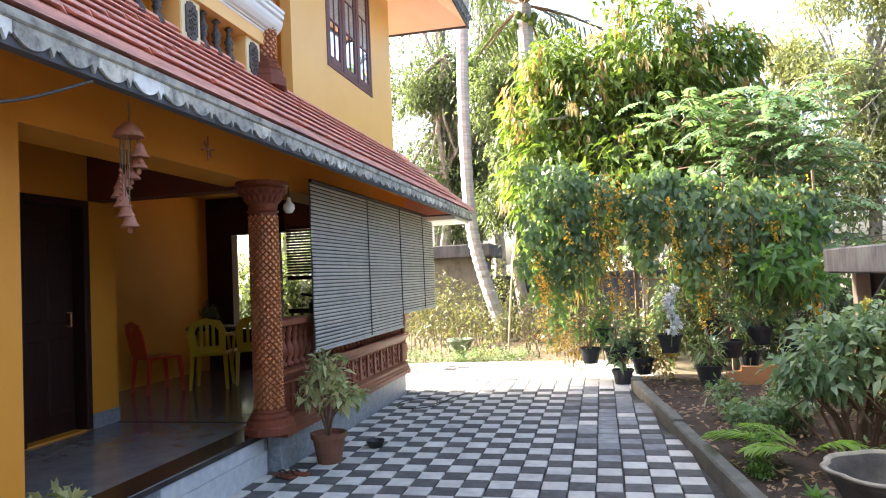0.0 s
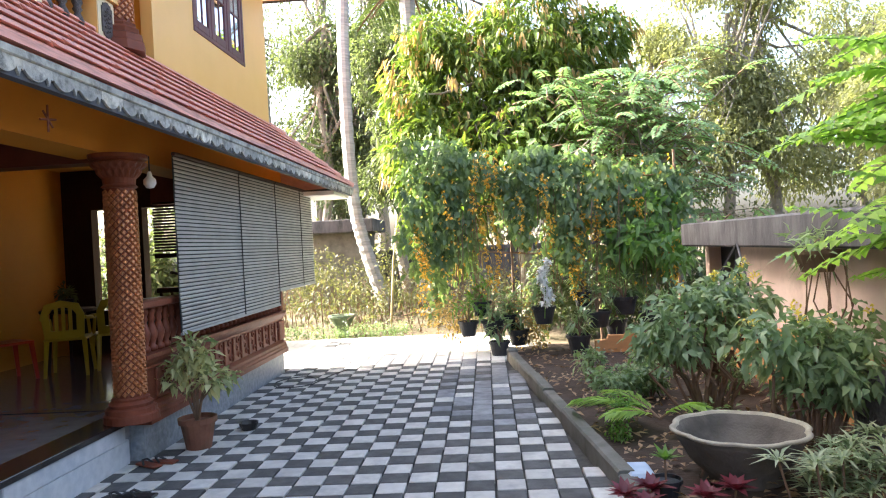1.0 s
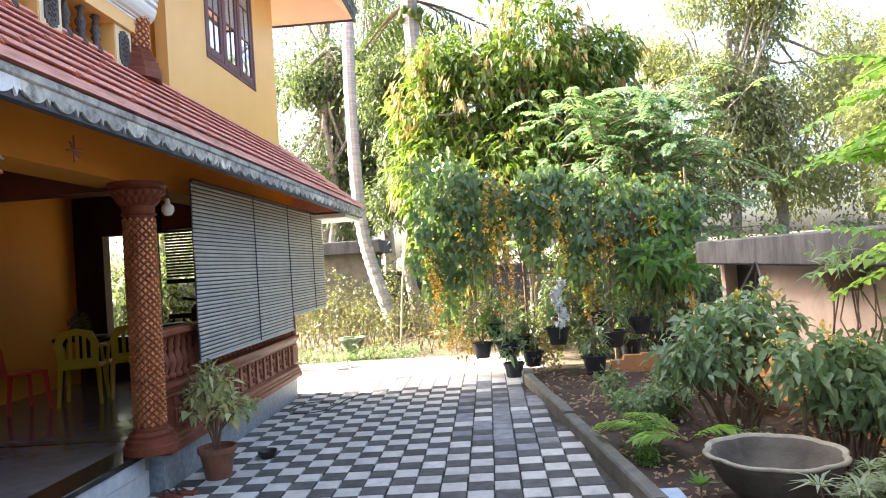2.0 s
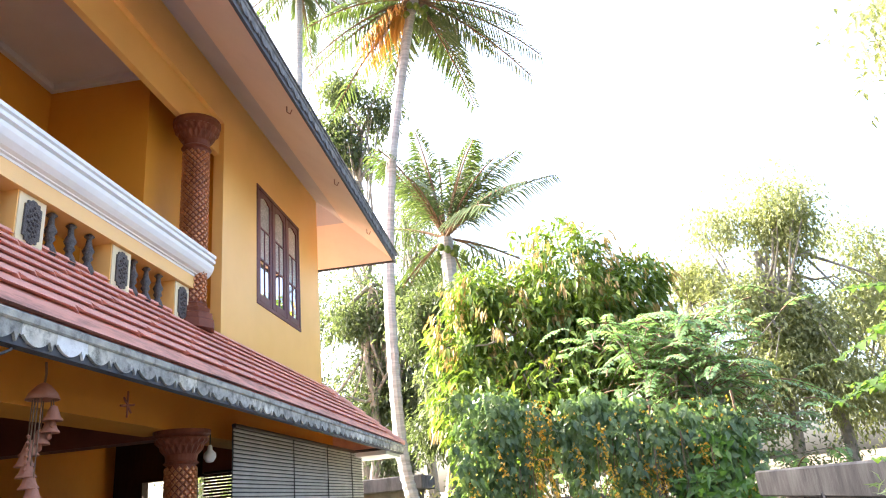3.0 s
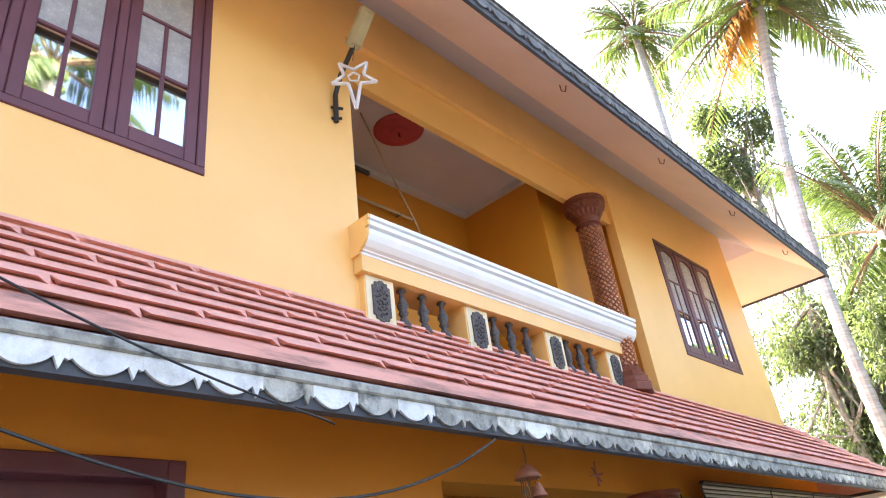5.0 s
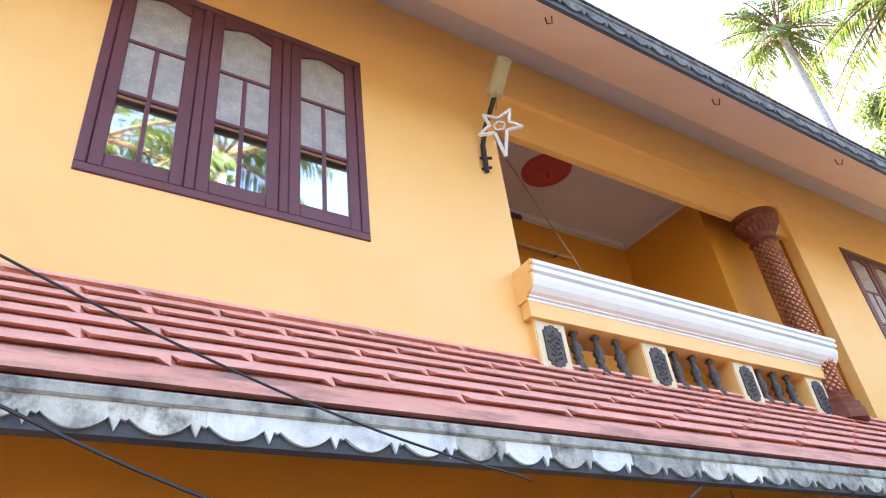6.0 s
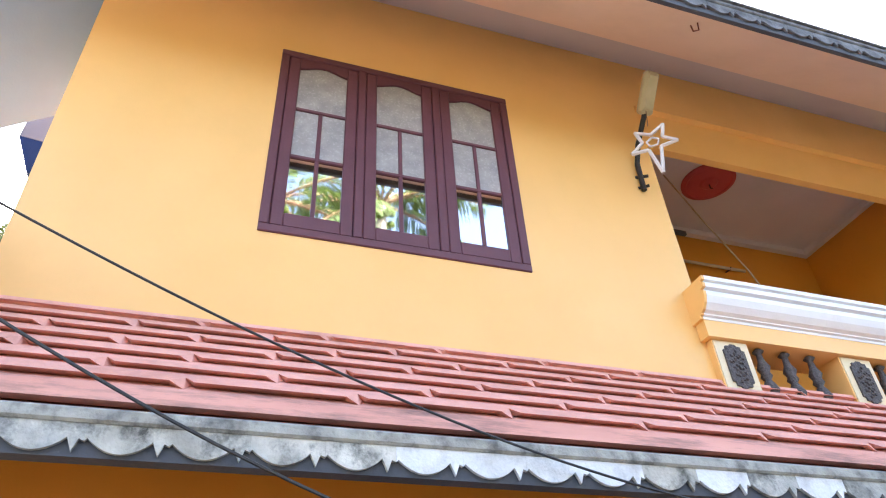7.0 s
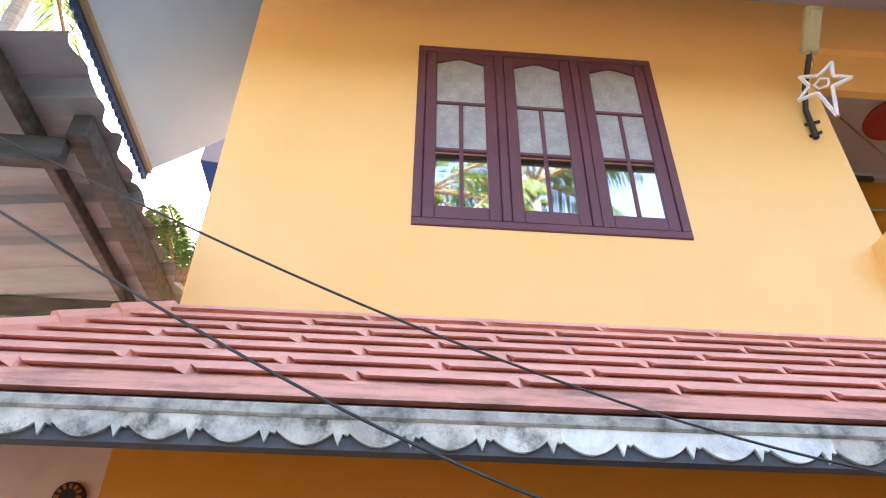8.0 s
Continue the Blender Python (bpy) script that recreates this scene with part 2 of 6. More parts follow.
def part(name, shape, mat, parent, label="", smooth=False):
    me = shape if isinstance(shape, bpy.types.Mesh) else shape.mesh(name, mat, smooth)
    ob = new(name, me)
    ob.parent = parent
    return tagged(ob, label)


def thing(name, at, label, category, group="", turn=0.0):
    ob = new(name)
    ob.empty_display_size = 0.1
    ob.matrix_basis = pose(*at, 0, 0, turn)
    return tagged(ob, label, category, group)


def struct(name, shape, mat, label, category="", smooth=False):
    ob = new(name, shape if isinstance(shape, bpy.types.Mesh) else shape.mesh(name, mat, smooth))
    return tagged(ob, label, category or name.split("_")[0], "", "structure")


def cut_wall(x0, x1, y0, y1, z0, z1, holes):
    """A wall lying along y, with openings (y0, y1, z0, z1) right through it."""
    s = Shape()
    ys = sorted({y0, y1, *[h[0] for h in holes], *[h[1] for h in holes]})
    for a, c in zip(ys, ys[1:]):
        inside = sorted((h[2], h[3]) for h in holes if h[0] <= a and h[1] >= c)
        z = z0
        for lo, hi in inside:
            if lo > z:
                s.box(x0, x1, a, c, z, lo)
            z = hi
        if z < z1:
            s.box(x0, x1, a, c, z, z1)
    return s


rng = np.random.default_rng(7)


def leaves_mesh(name, mat, at, along, normal, length, width, fold=0.25, droop=0.25):
    """Many leaves in one mesh: each a folded, drooping blade of eight vertices."""
    at, along, normal = (np.asarray(q, float) for q in (at, along, normal))
    along = along / (np.linalg.norm(along, axis=1, keepdims=True) + 1e-9)
    side = np.cross(along, normal)
    side /= np.linalg.norm(side, axis=1, keepdims=True) + 1e-9
    normal = np.cross(side, along)
    L, W = (np.broadcast_to(np.asarray(q, float), (len(at),))[:, None] for q in (length, width))
    down = np.array([0, 0, -1.0])
    pts = [at,
           at + along * L * 0.38 + side * W * 0.5 + normal * W * fold + down * L * droop * 0.1,
           at + along * L * 0.42 + down * L * droop * 0.12,
           at + along * L * 0.38 - side * W * 0.5 + normal * W * fold + down * L * droop * 0.1,
           at + along * L * 0.92 + down * L * droop]
    v = np.stack(pts, 1).reshape(-1, 3)
    k = np.arange(len(at))[:, None] * 5
    tri = np.concatenate([k + np.array([[0, 2, 1]]), k + np.array([[0, 3, 2]]), k + np.array([[1, 2, 4]]), k + np.array([[2, 3, 4]])], 1).reshape(-1)
    me = bpy.data.meshes.new(name)
    n = len(tri) // 3
    me.vertices.add(len(v))
    me.vertices.foreach_set("co", v.ravel())
    me.loops.add(len(tri))
    me.loops.foreach_set("vertex_index", tri.astype(np.int32))
    me.polygons.add(n)
    me.polygons.foreach_set("loop_start", np.arange(n, dtype=np.int32) * 3)
    me.update(calc_edges=True)
    me.validate()
    me.materials.append(mat)
    return me


def unit(n):
    q = rng.normal(size=(n, 3))
    return q / np.linalg.norm(q, axis=1, keepdims=True)


def clumped(blobs, clumps, per, spread, shell=0.55):
    """Clump centres inside a set of ellipsoids (cx, cy, cz, rx, ry, rz), thicker near their skins, and leaf places round each."""
    vol = np.array([b[3] * b[4] * b[5] for b in blobs]) ** 0.67
    pick = rng.choice(len(blobs), clumps, p=vol / vol.sum())
    d = unit(clumps)
    r = (shell + (1 - shell) * rng.random(clumps)) * rng.uniform(0.85, 1.12, clumps)
    B = np.array(blobs)[pick]
    c = B[:, :3] + d * r[:, None] * B[:, 3:]
    out = np.repeat(d, per, 0)
    at = np.repeat(c, per, 0) + rng.normal(size=(clumps * per, 3)) * spread
    return at, out, c


def crown_mesh(name, mat, blobs, clumps, per, spread, length, width, hang=0.4, shell=0.55, ragged=0.9, face=(0, 0, 1.0)):
    at, out, c = clumped(blobs, clumps, per, spread, shell)
    along = out * 0.6 + unit(len(at)) * ragged + np.array([0, 0, -hang])
    nor = unit(len(at)) * 0.6 + np.array(face)
    return leaves_mesh(name, mat, at, along, nor, length * rng.uniform(0.65, 1.25, len(at)), width * rng.uniform(0.7, 1.2, len(at))), c


def limbs(trunk_path, r0, r1, targets, r=0.03):
    """A tapering trunk and crooked limbs from its upper half to each target."""
    s = Shape()
    k = len(trunk_path)
    s.tube(trunk_path, list(np.linspace(r0, r1, k)), 9)
    for t in targets:
        j = rng.integers(k // 2, k)
        a, b = Vector(trunk_path[j]), Vector(t)
        m1 = a.lerp(b, 0.35) + Vector(rng.normal(size=3)) * 0.12
        m2 = a.lerp(b, 0.7) + Vector(rng.normal(size=3)) * 0.15
        s.tube([a, m1, m2, b], [r * 1.5, r * 1.1, r * 0.7, r * 0.25], 5)
    return s


# ---- plan numbers ----
XW, XE, XP = -2.95, -1.95, -2.60      # upper wall face, lower eave, plinth face
Y0, Y1 = -6.73, 4.97                  # house ends
YE = 6.03                             # far eave
YN = -7.80                            # near eave
ZE, ZR = 2.645, 3.545                 # eave top, roof meets wall
ZP = 0.36                             # porch floor
WIN1, WIN2, WZ = (-5.57, -3.91), (2.35, 4.01), (4.19, 5.80)
BAL = (-2.72, 1.36)

# ---- house shell ----
struct("wall_upper", cut_wall(XW - 0.12, XW, Y0, Y1, 3.30, 6.68, [(*WIN1, *WZ), (*WIN2, *WZ), (*BAL, 3.40, 6.11)]), YELLOW,
       "ochre painted upper front wall with soft weathering", "wall")
s = Shape().box(-4.4, XW - 0.12, Y0, Y0 + 0.22, 0, 6.68).box(-9.0, XW - 0.12, Y1 - 0.22, Y1, 2.95, 6.68).box(-9.2, -9.0, Y0, Y1, 0, 6.68).box(-9.0, -4.4, Y0, Y0 + 0.22, 0, 5.6)
struct("wall_sides", s, YELLOW, "ochre painted side and rear walls of the house", "wall")
# Recess shade is put into the walls by the darker DEEP ochre.
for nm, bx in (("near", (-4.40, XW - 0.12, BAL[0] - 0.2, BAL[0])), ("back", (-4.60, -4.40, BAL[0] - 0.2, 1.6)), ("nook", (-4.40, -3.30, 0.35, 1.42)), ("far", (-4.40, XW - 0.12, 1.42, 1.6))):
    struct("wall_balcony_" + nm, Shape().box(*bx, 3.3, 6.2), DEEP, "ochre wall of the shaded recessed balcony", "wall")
s = Shape().box(-4.6, XW - 0.12, BAL[0] - 0.2, 1.6, 6.2, 6.3)
s.box(-4.40, -4.34, BAL[0], 0.35, 6.13, 6.2).box(-4.34, -3.17, 0.29, 0.35, 6.13, 6.2)
struct("ceiling_balcony", s, PALE, "pale painted balcony ceiling with a plaster cornice", "ceiling")
struct("beam_balcony", Shape().box(XW - 0.12, XW - 0.055, BAL[0], BAL[1], 5.70, 6.11), YELLOW, "ochre beam set back above the balcony opening", "beam")
struct("floor_upper", Shape().box(-9.0, XW - 0.12, Y0 + 0.22, Y1 - 0.22, 3.10, 3.29), CREAM, "upper floor slab", "floor")
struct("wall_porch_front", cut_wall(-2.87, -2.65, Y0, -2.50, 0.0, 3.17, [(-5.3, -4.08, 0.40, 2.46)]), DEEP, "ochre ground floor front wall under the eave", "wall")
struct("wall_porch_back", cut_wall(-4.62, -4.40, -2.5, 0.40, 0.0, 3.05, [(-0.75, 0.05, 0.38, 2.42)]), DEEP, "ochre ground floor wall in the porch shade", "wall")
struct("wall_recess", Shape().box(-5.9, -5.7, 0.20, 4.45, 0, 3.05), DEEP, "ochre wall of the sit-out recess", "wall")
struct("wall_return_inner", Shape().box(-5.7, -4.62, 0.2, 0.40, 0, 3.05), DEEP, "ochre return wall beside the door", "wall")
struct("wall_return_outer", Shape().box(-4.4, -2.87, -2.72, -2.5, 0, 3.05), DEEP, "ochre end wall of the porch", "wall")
# Mostly unseen wall added to keep light from the porch's open far side.
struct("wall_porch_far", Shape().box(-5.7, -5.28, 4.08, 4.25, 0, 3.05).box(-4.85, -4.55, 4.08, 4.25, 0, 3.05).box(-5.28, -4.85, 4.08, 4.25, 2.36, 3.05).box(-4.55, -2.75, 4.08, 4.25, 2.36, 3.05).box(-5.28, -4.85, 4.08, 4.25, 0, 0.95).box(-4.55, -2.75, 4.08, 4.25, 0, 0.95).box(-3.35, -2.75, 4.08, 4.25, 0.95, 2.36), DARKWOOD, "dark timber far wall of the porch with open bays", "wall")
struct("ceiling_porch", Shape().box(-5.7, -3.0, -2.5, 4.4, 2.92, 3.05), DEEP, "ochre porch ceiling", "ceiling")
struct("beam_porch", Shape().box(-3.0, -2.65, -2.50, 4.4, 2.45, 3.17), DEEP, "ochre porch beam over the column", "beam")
struct("beam_cross", Shape().box(-5.7, -2.80, 0.05, 0.25, 2.42, 2.92).box(-4.3, -2.80, 3.85, 4.05, 2.38, 2.92), surf("red_oxide_beam", (0.10, 0.026, 0.018), (0.14, 0.036, 0.024), 4, 0.6, 0.2), "red oxide painted cross beams of the porch", "beam")
struct("soffit_end", Shape().box(-4.6, XE - 0.05, 4.9, YE - 0.05, 2.46, 2.52), WHITE, "whitewashed soffit at the end of the porch eave", "soffit")

# ---- lower roof: slab, hips, tiles ----
SX, SZ = XW - XE, ZR - ZE
SL = math.hypot(SX, SZ)
UP = Vector((SX / SL, 0, SZ / SL))
NORM = Vector((-UP.z * -1, 0, -UP.x))
s = Shape()
s.add([(XE, YN, ZE - 0.03), (XE, YE, ZE - 0.03), (XW, Y1, ZR - 0.03), (XW, Y0 - 0.05, ZR - 0.03)], [(0, 1, 2, 3)])
s.add([(XE, YE, ZE - 0.03), (-6, YE, ZE - 0.03), (-6, Y1, ZR - 0.03), (XW, Y1, ZR - 0.03)], [(0, 1, 2, 3)])
s.add([(XE, YN, ZE - 0.03), (XW, Y0 - 0.05, ZR - 0.03), (-6, Y0 - 0.05, ZR - 0.03), (-6, YN, ZE - 0.03)], [(0, 1, 2, 3)])
s.add([(XE, YN, ZE - 0.12), (XE, YE, ZE - 0.12), (XE, YE, ZE - 0.03), (XE, YN, ZE - 0.03)], [(0, 1, 2, 3)])
under = Shape().add([(XE, YN, ZE - 0.12), (XE, YE, ZE - 0.12), (XW, Y1, ZR - 0.12), (XW, Y0 - 0.05, ZR - 0.12)], [(3, 2, 1, 0)])
roof = struct("roof_lower", s, TILE_RED, "sloping porch roof of salmon tiles with stained edges", "roof")
s = Shape()
for a, b in (((XE, YE, ZE), (XW, Y1, ZR)), ((XE, YN, ZE), (XW, Y0 - 0.05, ZR))):
    a, b = Vector(a), Vector(b)
    for k in range(6):
        p, q = a.lerp(b, k / 6), a.lerp(b, (k + 1.12) / 6)
        s.tube([p + Vector((0, 0, 0.02)), q + Vector((0, 0, 0.005))], [0.065, 0.052], 8)
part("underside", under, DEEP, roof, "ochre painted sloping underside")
part("hip_cap", s, TILE_RED, roof, "rounded salmon hip tiles")
s = Shape()
s.tube([(XW + 0.02, Y0 - 0.05, ZR + 0.012), (XW + 0.02, Y1, ZR + 0.012)], 0.022, 6)
part("flashing", s, TILE_RED, roof)

# ---- upper roof: sloping soffits, slab, fascia ----
UX, UZ0, UZ1 = -1.85, 6.66, 5.80
UY0, UY1 = -7.85, 6.07
DX = UX - XW


def upper(frac, lift=0.0, y0=True, y1=True):
    x = XW + DX * frac
    z = UZ0 + (UZ1 - UZ0) * frac + lift
    return (x, Y0 - 1.12 * frac, z), (x, Y1 + 1.10 * frac, z)


a0, a1 = upper(0.0)
b0, b1 = upper(0.34)
c0, c1 = upper(1.0)
s = Shape().add([b0, b1, c1, c0], [(0, 1, 2, 3)])
s.add([b1, (-8.9, b1[1], b1[2]), (-8.9, c1[1], c1[2]), c1], [(0, 1, 2, 3)])
roof_up = struct("roof_upper", s, CREAM, "upper roof with peach painted sloping soffit", "roof")
s = Shape().add([a0, a1, b1, b0], [(0, 1, 2, 3)]).add([a1, (-8.9, a1[1], a1[2]), (-8.9, b1[1], b1[2]), b1], [(0, 1, 2, 3)])
part("soffit_band", s, surf("pale_lavender_band", (0.50, 0.47, 0.51), (0.55, 0.52, 0.56), 2, 0.8, 0.1), roof_up, "pale painted band along the wall")
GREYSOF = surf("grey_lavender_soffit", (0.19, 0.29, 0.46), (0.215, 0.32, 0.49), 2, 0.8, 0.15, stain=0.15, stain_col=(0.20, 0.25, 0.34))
BLUE = surf("blue_fascia_paint", (0.009, 0.022, 0.075), (0.014, 0.032, 0.10), 3, 0.8, 0.2, spec=0.15)
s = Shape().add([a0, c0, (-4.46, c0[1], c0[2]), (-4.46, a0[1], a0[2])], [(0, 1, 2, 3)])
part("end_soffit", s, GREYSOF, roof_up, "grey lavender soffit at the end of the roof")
p0, p1 = upper(1.0, 0.14)
# Unseen ridge raised to z 9.9 so its shadow reaches the outbuilding slab.
q0, q1 = (-6.0, -3.3, 9.9), (-6.0, 2.6, 9.9)
s = Shape().add([p0, p1, q1, q0], [(0, 1, 2, 3)]).add([p1, (-9.9, p1[1], p1[2]), q1], [(0, 1, 2)]).add([p0, (-4.46, p0[1], p0[2]), (-4.46, p0[1] + 2.4, p0[2] + 1.9)], [(0, 1, 2)])
part("roof_skin", s, TILE_RED, roof_up, "tiled upper roof slope")
s = Shape().box(UX - 0.03, UX, UY0, UY1, UZ1 - 0.035, UZ1 + 0.02).box(-8.9, UX - 0.03, UY1 - 0.03, UY1, UZ1 - 0.01, UZ1 + 0.08)
part("fascia", s, FASCIA, roof_up, "dark slate fascia")
s = Shape()
for k in range(33):
    xa = -4.48 + 0.08 * k
    wave = [(xa + 0.08 * t, UZ1 - 0.085 - 0.022 * math.sin(math.pi * t)) for t in (0, 0.25, 0.5, 0.75, 1.0)]
    s.extrude(wave + [(xa + 0.08, UZ1 + 0.16), (xa, UZ1 + 0.16)], "y", UY0 - 0.03, UY0)
for k in range(26):
    s.tube([(-4.46 + 0.1 * k, UY0 - 0.04, UZ1 + 0.16), (-4.46 + 0.1 * k, UY0 + 0.15, UZ1 + 0.30)], 0.035, 6)
tim = Shape().box(-4.46, UX - 0.03, UY0 + 0.002, UY0 + 0.035, UZ1 - 0.03, UZ1 + 0.03)
part("edge_batten", tim, surf("tan_edge_timber", (0.09, 0.078, 0.062), (0.13, 0.112, 0.09), 6, 0.8, 0.2), roof_up, "tan timber batten behind the fascia")
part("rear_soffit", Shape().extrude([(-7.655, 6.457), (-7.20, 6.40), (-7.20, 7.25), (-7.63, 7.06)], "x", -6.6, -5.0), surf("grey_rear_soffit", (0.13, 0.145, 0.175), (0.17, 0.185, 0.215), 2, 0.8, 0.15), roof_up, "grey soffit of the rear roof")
part("rear_fascia", Shape().extrude([(-7.655, 6.452), (-7.484, 6.05), (-7.20, 6.05), (-7.20, 6.395)], "x", -6.6, -5.0), BLUE, roof_up, "blue fascia of the rear roof")
part("blue_fascia", s, BLUE, roof_up, "blue painted end fascia")
s = Shape()
for k in range(7):
    y = -6.6 + 1.9 * k
    s.tube([(UX - 0.22, y, UZ1 + 0.17), (UX - 0.22, y, UZ1 + 0.10), (UX - 0.19, y + 0.02, UZ1 + 0.08), (UX - 0.16, y, UZ1 + 0.12)], 0.006, 5)
part("soffit_hooks", s, TERRA, roof_up, "small rusty hooks under the soffit")


# ---- windows ----
GLASS = bpy.data.materials.new("mirror_film_glass")
GLASS.use_nodes = True
gb = GLASS.node_tree.nodes["Principled BSDF"]
gb.inputs["Base Color"].default_value = (0.72, 0.74, 0.76, 1)
gb.inputs["Metallic"].default_value = 1.0
gb.inputs["Roughness"].default_value = 0.03
FROST = surf("dusty_obscure_glass", (0.30, 0.29, 0.29), (0.40, 0.38, 0.37), 12, 0.25, 0.05, stain=0.3, stain_col=(0.2, 0.2, 0.2), stain_scale=7)


def arched(y0, y1, z0, z1, rise=0.05):
    """Pane outline whose head rises in a shallow ogee."""
    w = y1 - y0
    return [(y0, z0), (y1, z0), (y1, z1 - rise)] + [(y1 - w * t, z1 - rise + rise * math.sin(math.pi * t) ** 1.5) for t in (0.15, 0.3, 0.45, 0.55, 0.7, 0.85)] + [(y0, z1 - rise)]


def window(name, ya, yb, za, zb, label):
    w = struct(name, Shape().box(XW - 0.20, XW - 0.14, ya, yb, za, zb), DARKWOOD, label, "window")
    f = Shape()
    t = 0.055
    for a in ((ya, yb, za, za + t), (ya, yb, zb - t, zb)):
        f.bbox(XW - 0.13, XW + 0.012, *a, 0.006)
    n = 3
    step = (yb - ya - t) / n
    for i in range(n + 1):
        f.bbox(XW - 0.13, XW + 0.010, ya + i * step, ya + i * step + t, za + t, zb - t, 0.006)
    part("window_frame", f, MAROON, w, "maroon painted frame")
    for i in range(n):
        a, b = ya + i * step + t + 0.003, ya + (i + 1) * step - 0.003
        zl, zh = za + t + 0.003, zb - t - 0.003
        st = 0.075
        sh = Shape()
        X0, X1 = XW - 0.044, XW + 0.003
        sh.bbox(X0, X1, a, a + st, zl, zh, 0.006).bbox(X0, X1, b - st, b, zl, zh, 0.006).bbox(X0, X1, a + st, b - st, zl, zl + 0.10, 0.006)
        ia, ib, iz0, iz1 = a + st, b - st, zl + 0.10, zh - 0.055
        hgt = iz1 - iz0
        m1, m2 = iz0 + hgt * 0.345, iz0 + hgt * 0.665
        head = arched(ia, ib, m2, iz1)
        top = [(ia, zh), (ia, head[-1][1])] + head[:2:-1][1:] + [(ib, head[2][1]), (ib, zh)]
        sh.extrude(top, "x", X0, X1)
        bw = 0.013
        for z in (m1, m2):
            sh.bbox(X0 + 0.01, X1 - 0.004, ia, ib, z - bw, z + bw, 0.004)
        mid = (ia + ib) / 2
        sh.bbox(X0 + 0.01, X1 - 0.006, mid - bw, mid + bw, iz0, m2 - bw, 0.004)
        leaf = part("sash", sh, MAROON, w, "maroon painted casement")
        for q0, q1, r0, r1, mt in ((ia, mid - bw, iz0, m1 - bw, GLASS), (mid + bw, ib, iz0, m1 - bw, GLASS), (ia, mid - bw, m1 + bw, m2 - bw, FROST), (mid + bw, ib, m1 + bw, m2 - bw, FROST)):
            part("pane", Shape().box(X0 + 0.026, X0 + 0.031, q0, q1, r0, r1), mt, leaf, "clear mirroring pane" if mt is GLASS else "dusty obscured pane")
        part("pane", Shape().extrude(arched(ia, ib, m2 + bw, iz1), "x", X0 + 0.026, X0 + 0.031), FROST, leaf, "dusty obscured pane")
        for z in (zl + 0.25, zh - 0.3):
            part("hinge", Shape().lathe([(0.007, 0), (0.007, 0.07)], 6, (XW - 0.004, a + 0.012, z)), DARKWOOD, leaf)
    return w


window("window_1", *WIN1, *WZ, "maroon wooden window with three closed glazed casements")
window("window_2", *WIN2, *WZ, "maroon wooden window with three closed glazed casements")

# ---- balcony parapet, medallions, column ----
parapet = thing("balcony_parapet", (0, 0, 0), "ochre balcony parapet with white moulded cornice above the tiles", "parapet")
for ya, yb in ((-2.76, -2.49), (-1.755, -1.485), (-0.725, -0.455), (0.27, 0.53)):
    part("pier", Shape().box(-3.16, -2.90, ya, yb, 3.35, 3.845), YELLOW, parapet)
part("band", Shape().box(-3.16, -2.86, BAL[0] + 0.003, 0.62, 3.845, 3.98).box(-2.945, -2.86, -2.80, BAL[0] + 0.003, 3.845, 3.98), YELLOW, parapet)
prof = [(-2.97, 4.22), (-2.74, 4.22), (-2.74, 4.192), (-2.762, 4.187), (-2.762, 4.178), (-2.748, 4.173), (-2.748, 4.142), (-2.780, 4.136), (-2.780, 4.124), (-2.762, 4.119), (-2.764, 4.088), (-2.782, 4.045), (-2.812, 4.008), (-2.838, 3.995), (-2.838, 3.986), (-2.856, 3.981), (-2.856, 3.963), (-2.97, 3.96)]
part("cornice", Shape().extrude(prof, "y", -2.80, 0.77), WHITE, parapet, "white glossy stepped cornice")
part("end_block", Shape().extrude([(a - 0.003 if a > -2.96 else a, z) for a, z in prof], "y", -2.82, -2.80), YELLOW, parapet)
CREAMY = surf("pale_cream_panel", (0.74, 0.62, 0.40), (0.78, 0.66, 0.45), 4, 0.7, 0.15)
BRONZE = surf("dark_bronze_relief", (0.045, 0.035, 0.032), (0.12, 0.10, 0.095), 60, 0.5, 0.9, metal=0.2, fine=90)
for yc in (-2.625, -1.62, -0.59, 0.40):
    o = []
    for sy, sz in ((1, 1), (-1, 1), (-1, -1), (1, -1)):
        q = [(0.078, 0.070), (0.078, 0.108), (0.058, 0.112), (0.056, 0.136), (0.030, 0.138), (0.016, 0.150)]
        o += [(yc + sy * a, 3.665 + sz * b) for a, b in (q if sy * sz > 0 else q[::-1])]
    med = part("medallion", Shape().extrude(o, "x", -2.892, -2.880), BRONZE, parapet, "dark carved medallion")
    r = Shape()
    for i in range(26):
        r.lathe([(0.001, 0), (0.012, 0.0), (0.008, 0.008), (0.001, 0.01)], 5, (0, 0, 0))
        k = len(r.v) - 20
        cy, cz = yc + 0.055 * math.sin(i * 2.4) * math.sqrt(i / 26), 3.665 + 0.115 * math.cos(i * 2.4) * math.sqrt(i / 26)
        r.v[k:] = [(-2.880 + z, cy + x, cz + y) for x, y, z in r.v[k:]]
    part("relief", r, BRONZE, med)
    part("surround", Shape().box(-2.900, -2.892, yc - 0.125, yc + 0.125, 3.45, 3.84), CREAMY, parapet, "whitewashed panel face")
bal_prof = [(0.012, 0), (0.032, 0.01), (0.032, 0.03), (0.018, 0.045), (0.03, 0.09), (0.040, 0.13), (0.028, 0.17), (0.016, 0.20), (0.03, 0.225), (0.022, 0.25), (0.034, 0.285), (0.018, 0.33), (0.014, 0.38), (0.030, 0.40), (0.012, 0.42)]
bmesh_data = Shape().lathe([(r * 1.3, z) for r, z in bal_prof], 10).mesh("baluster", BRONZE, True)
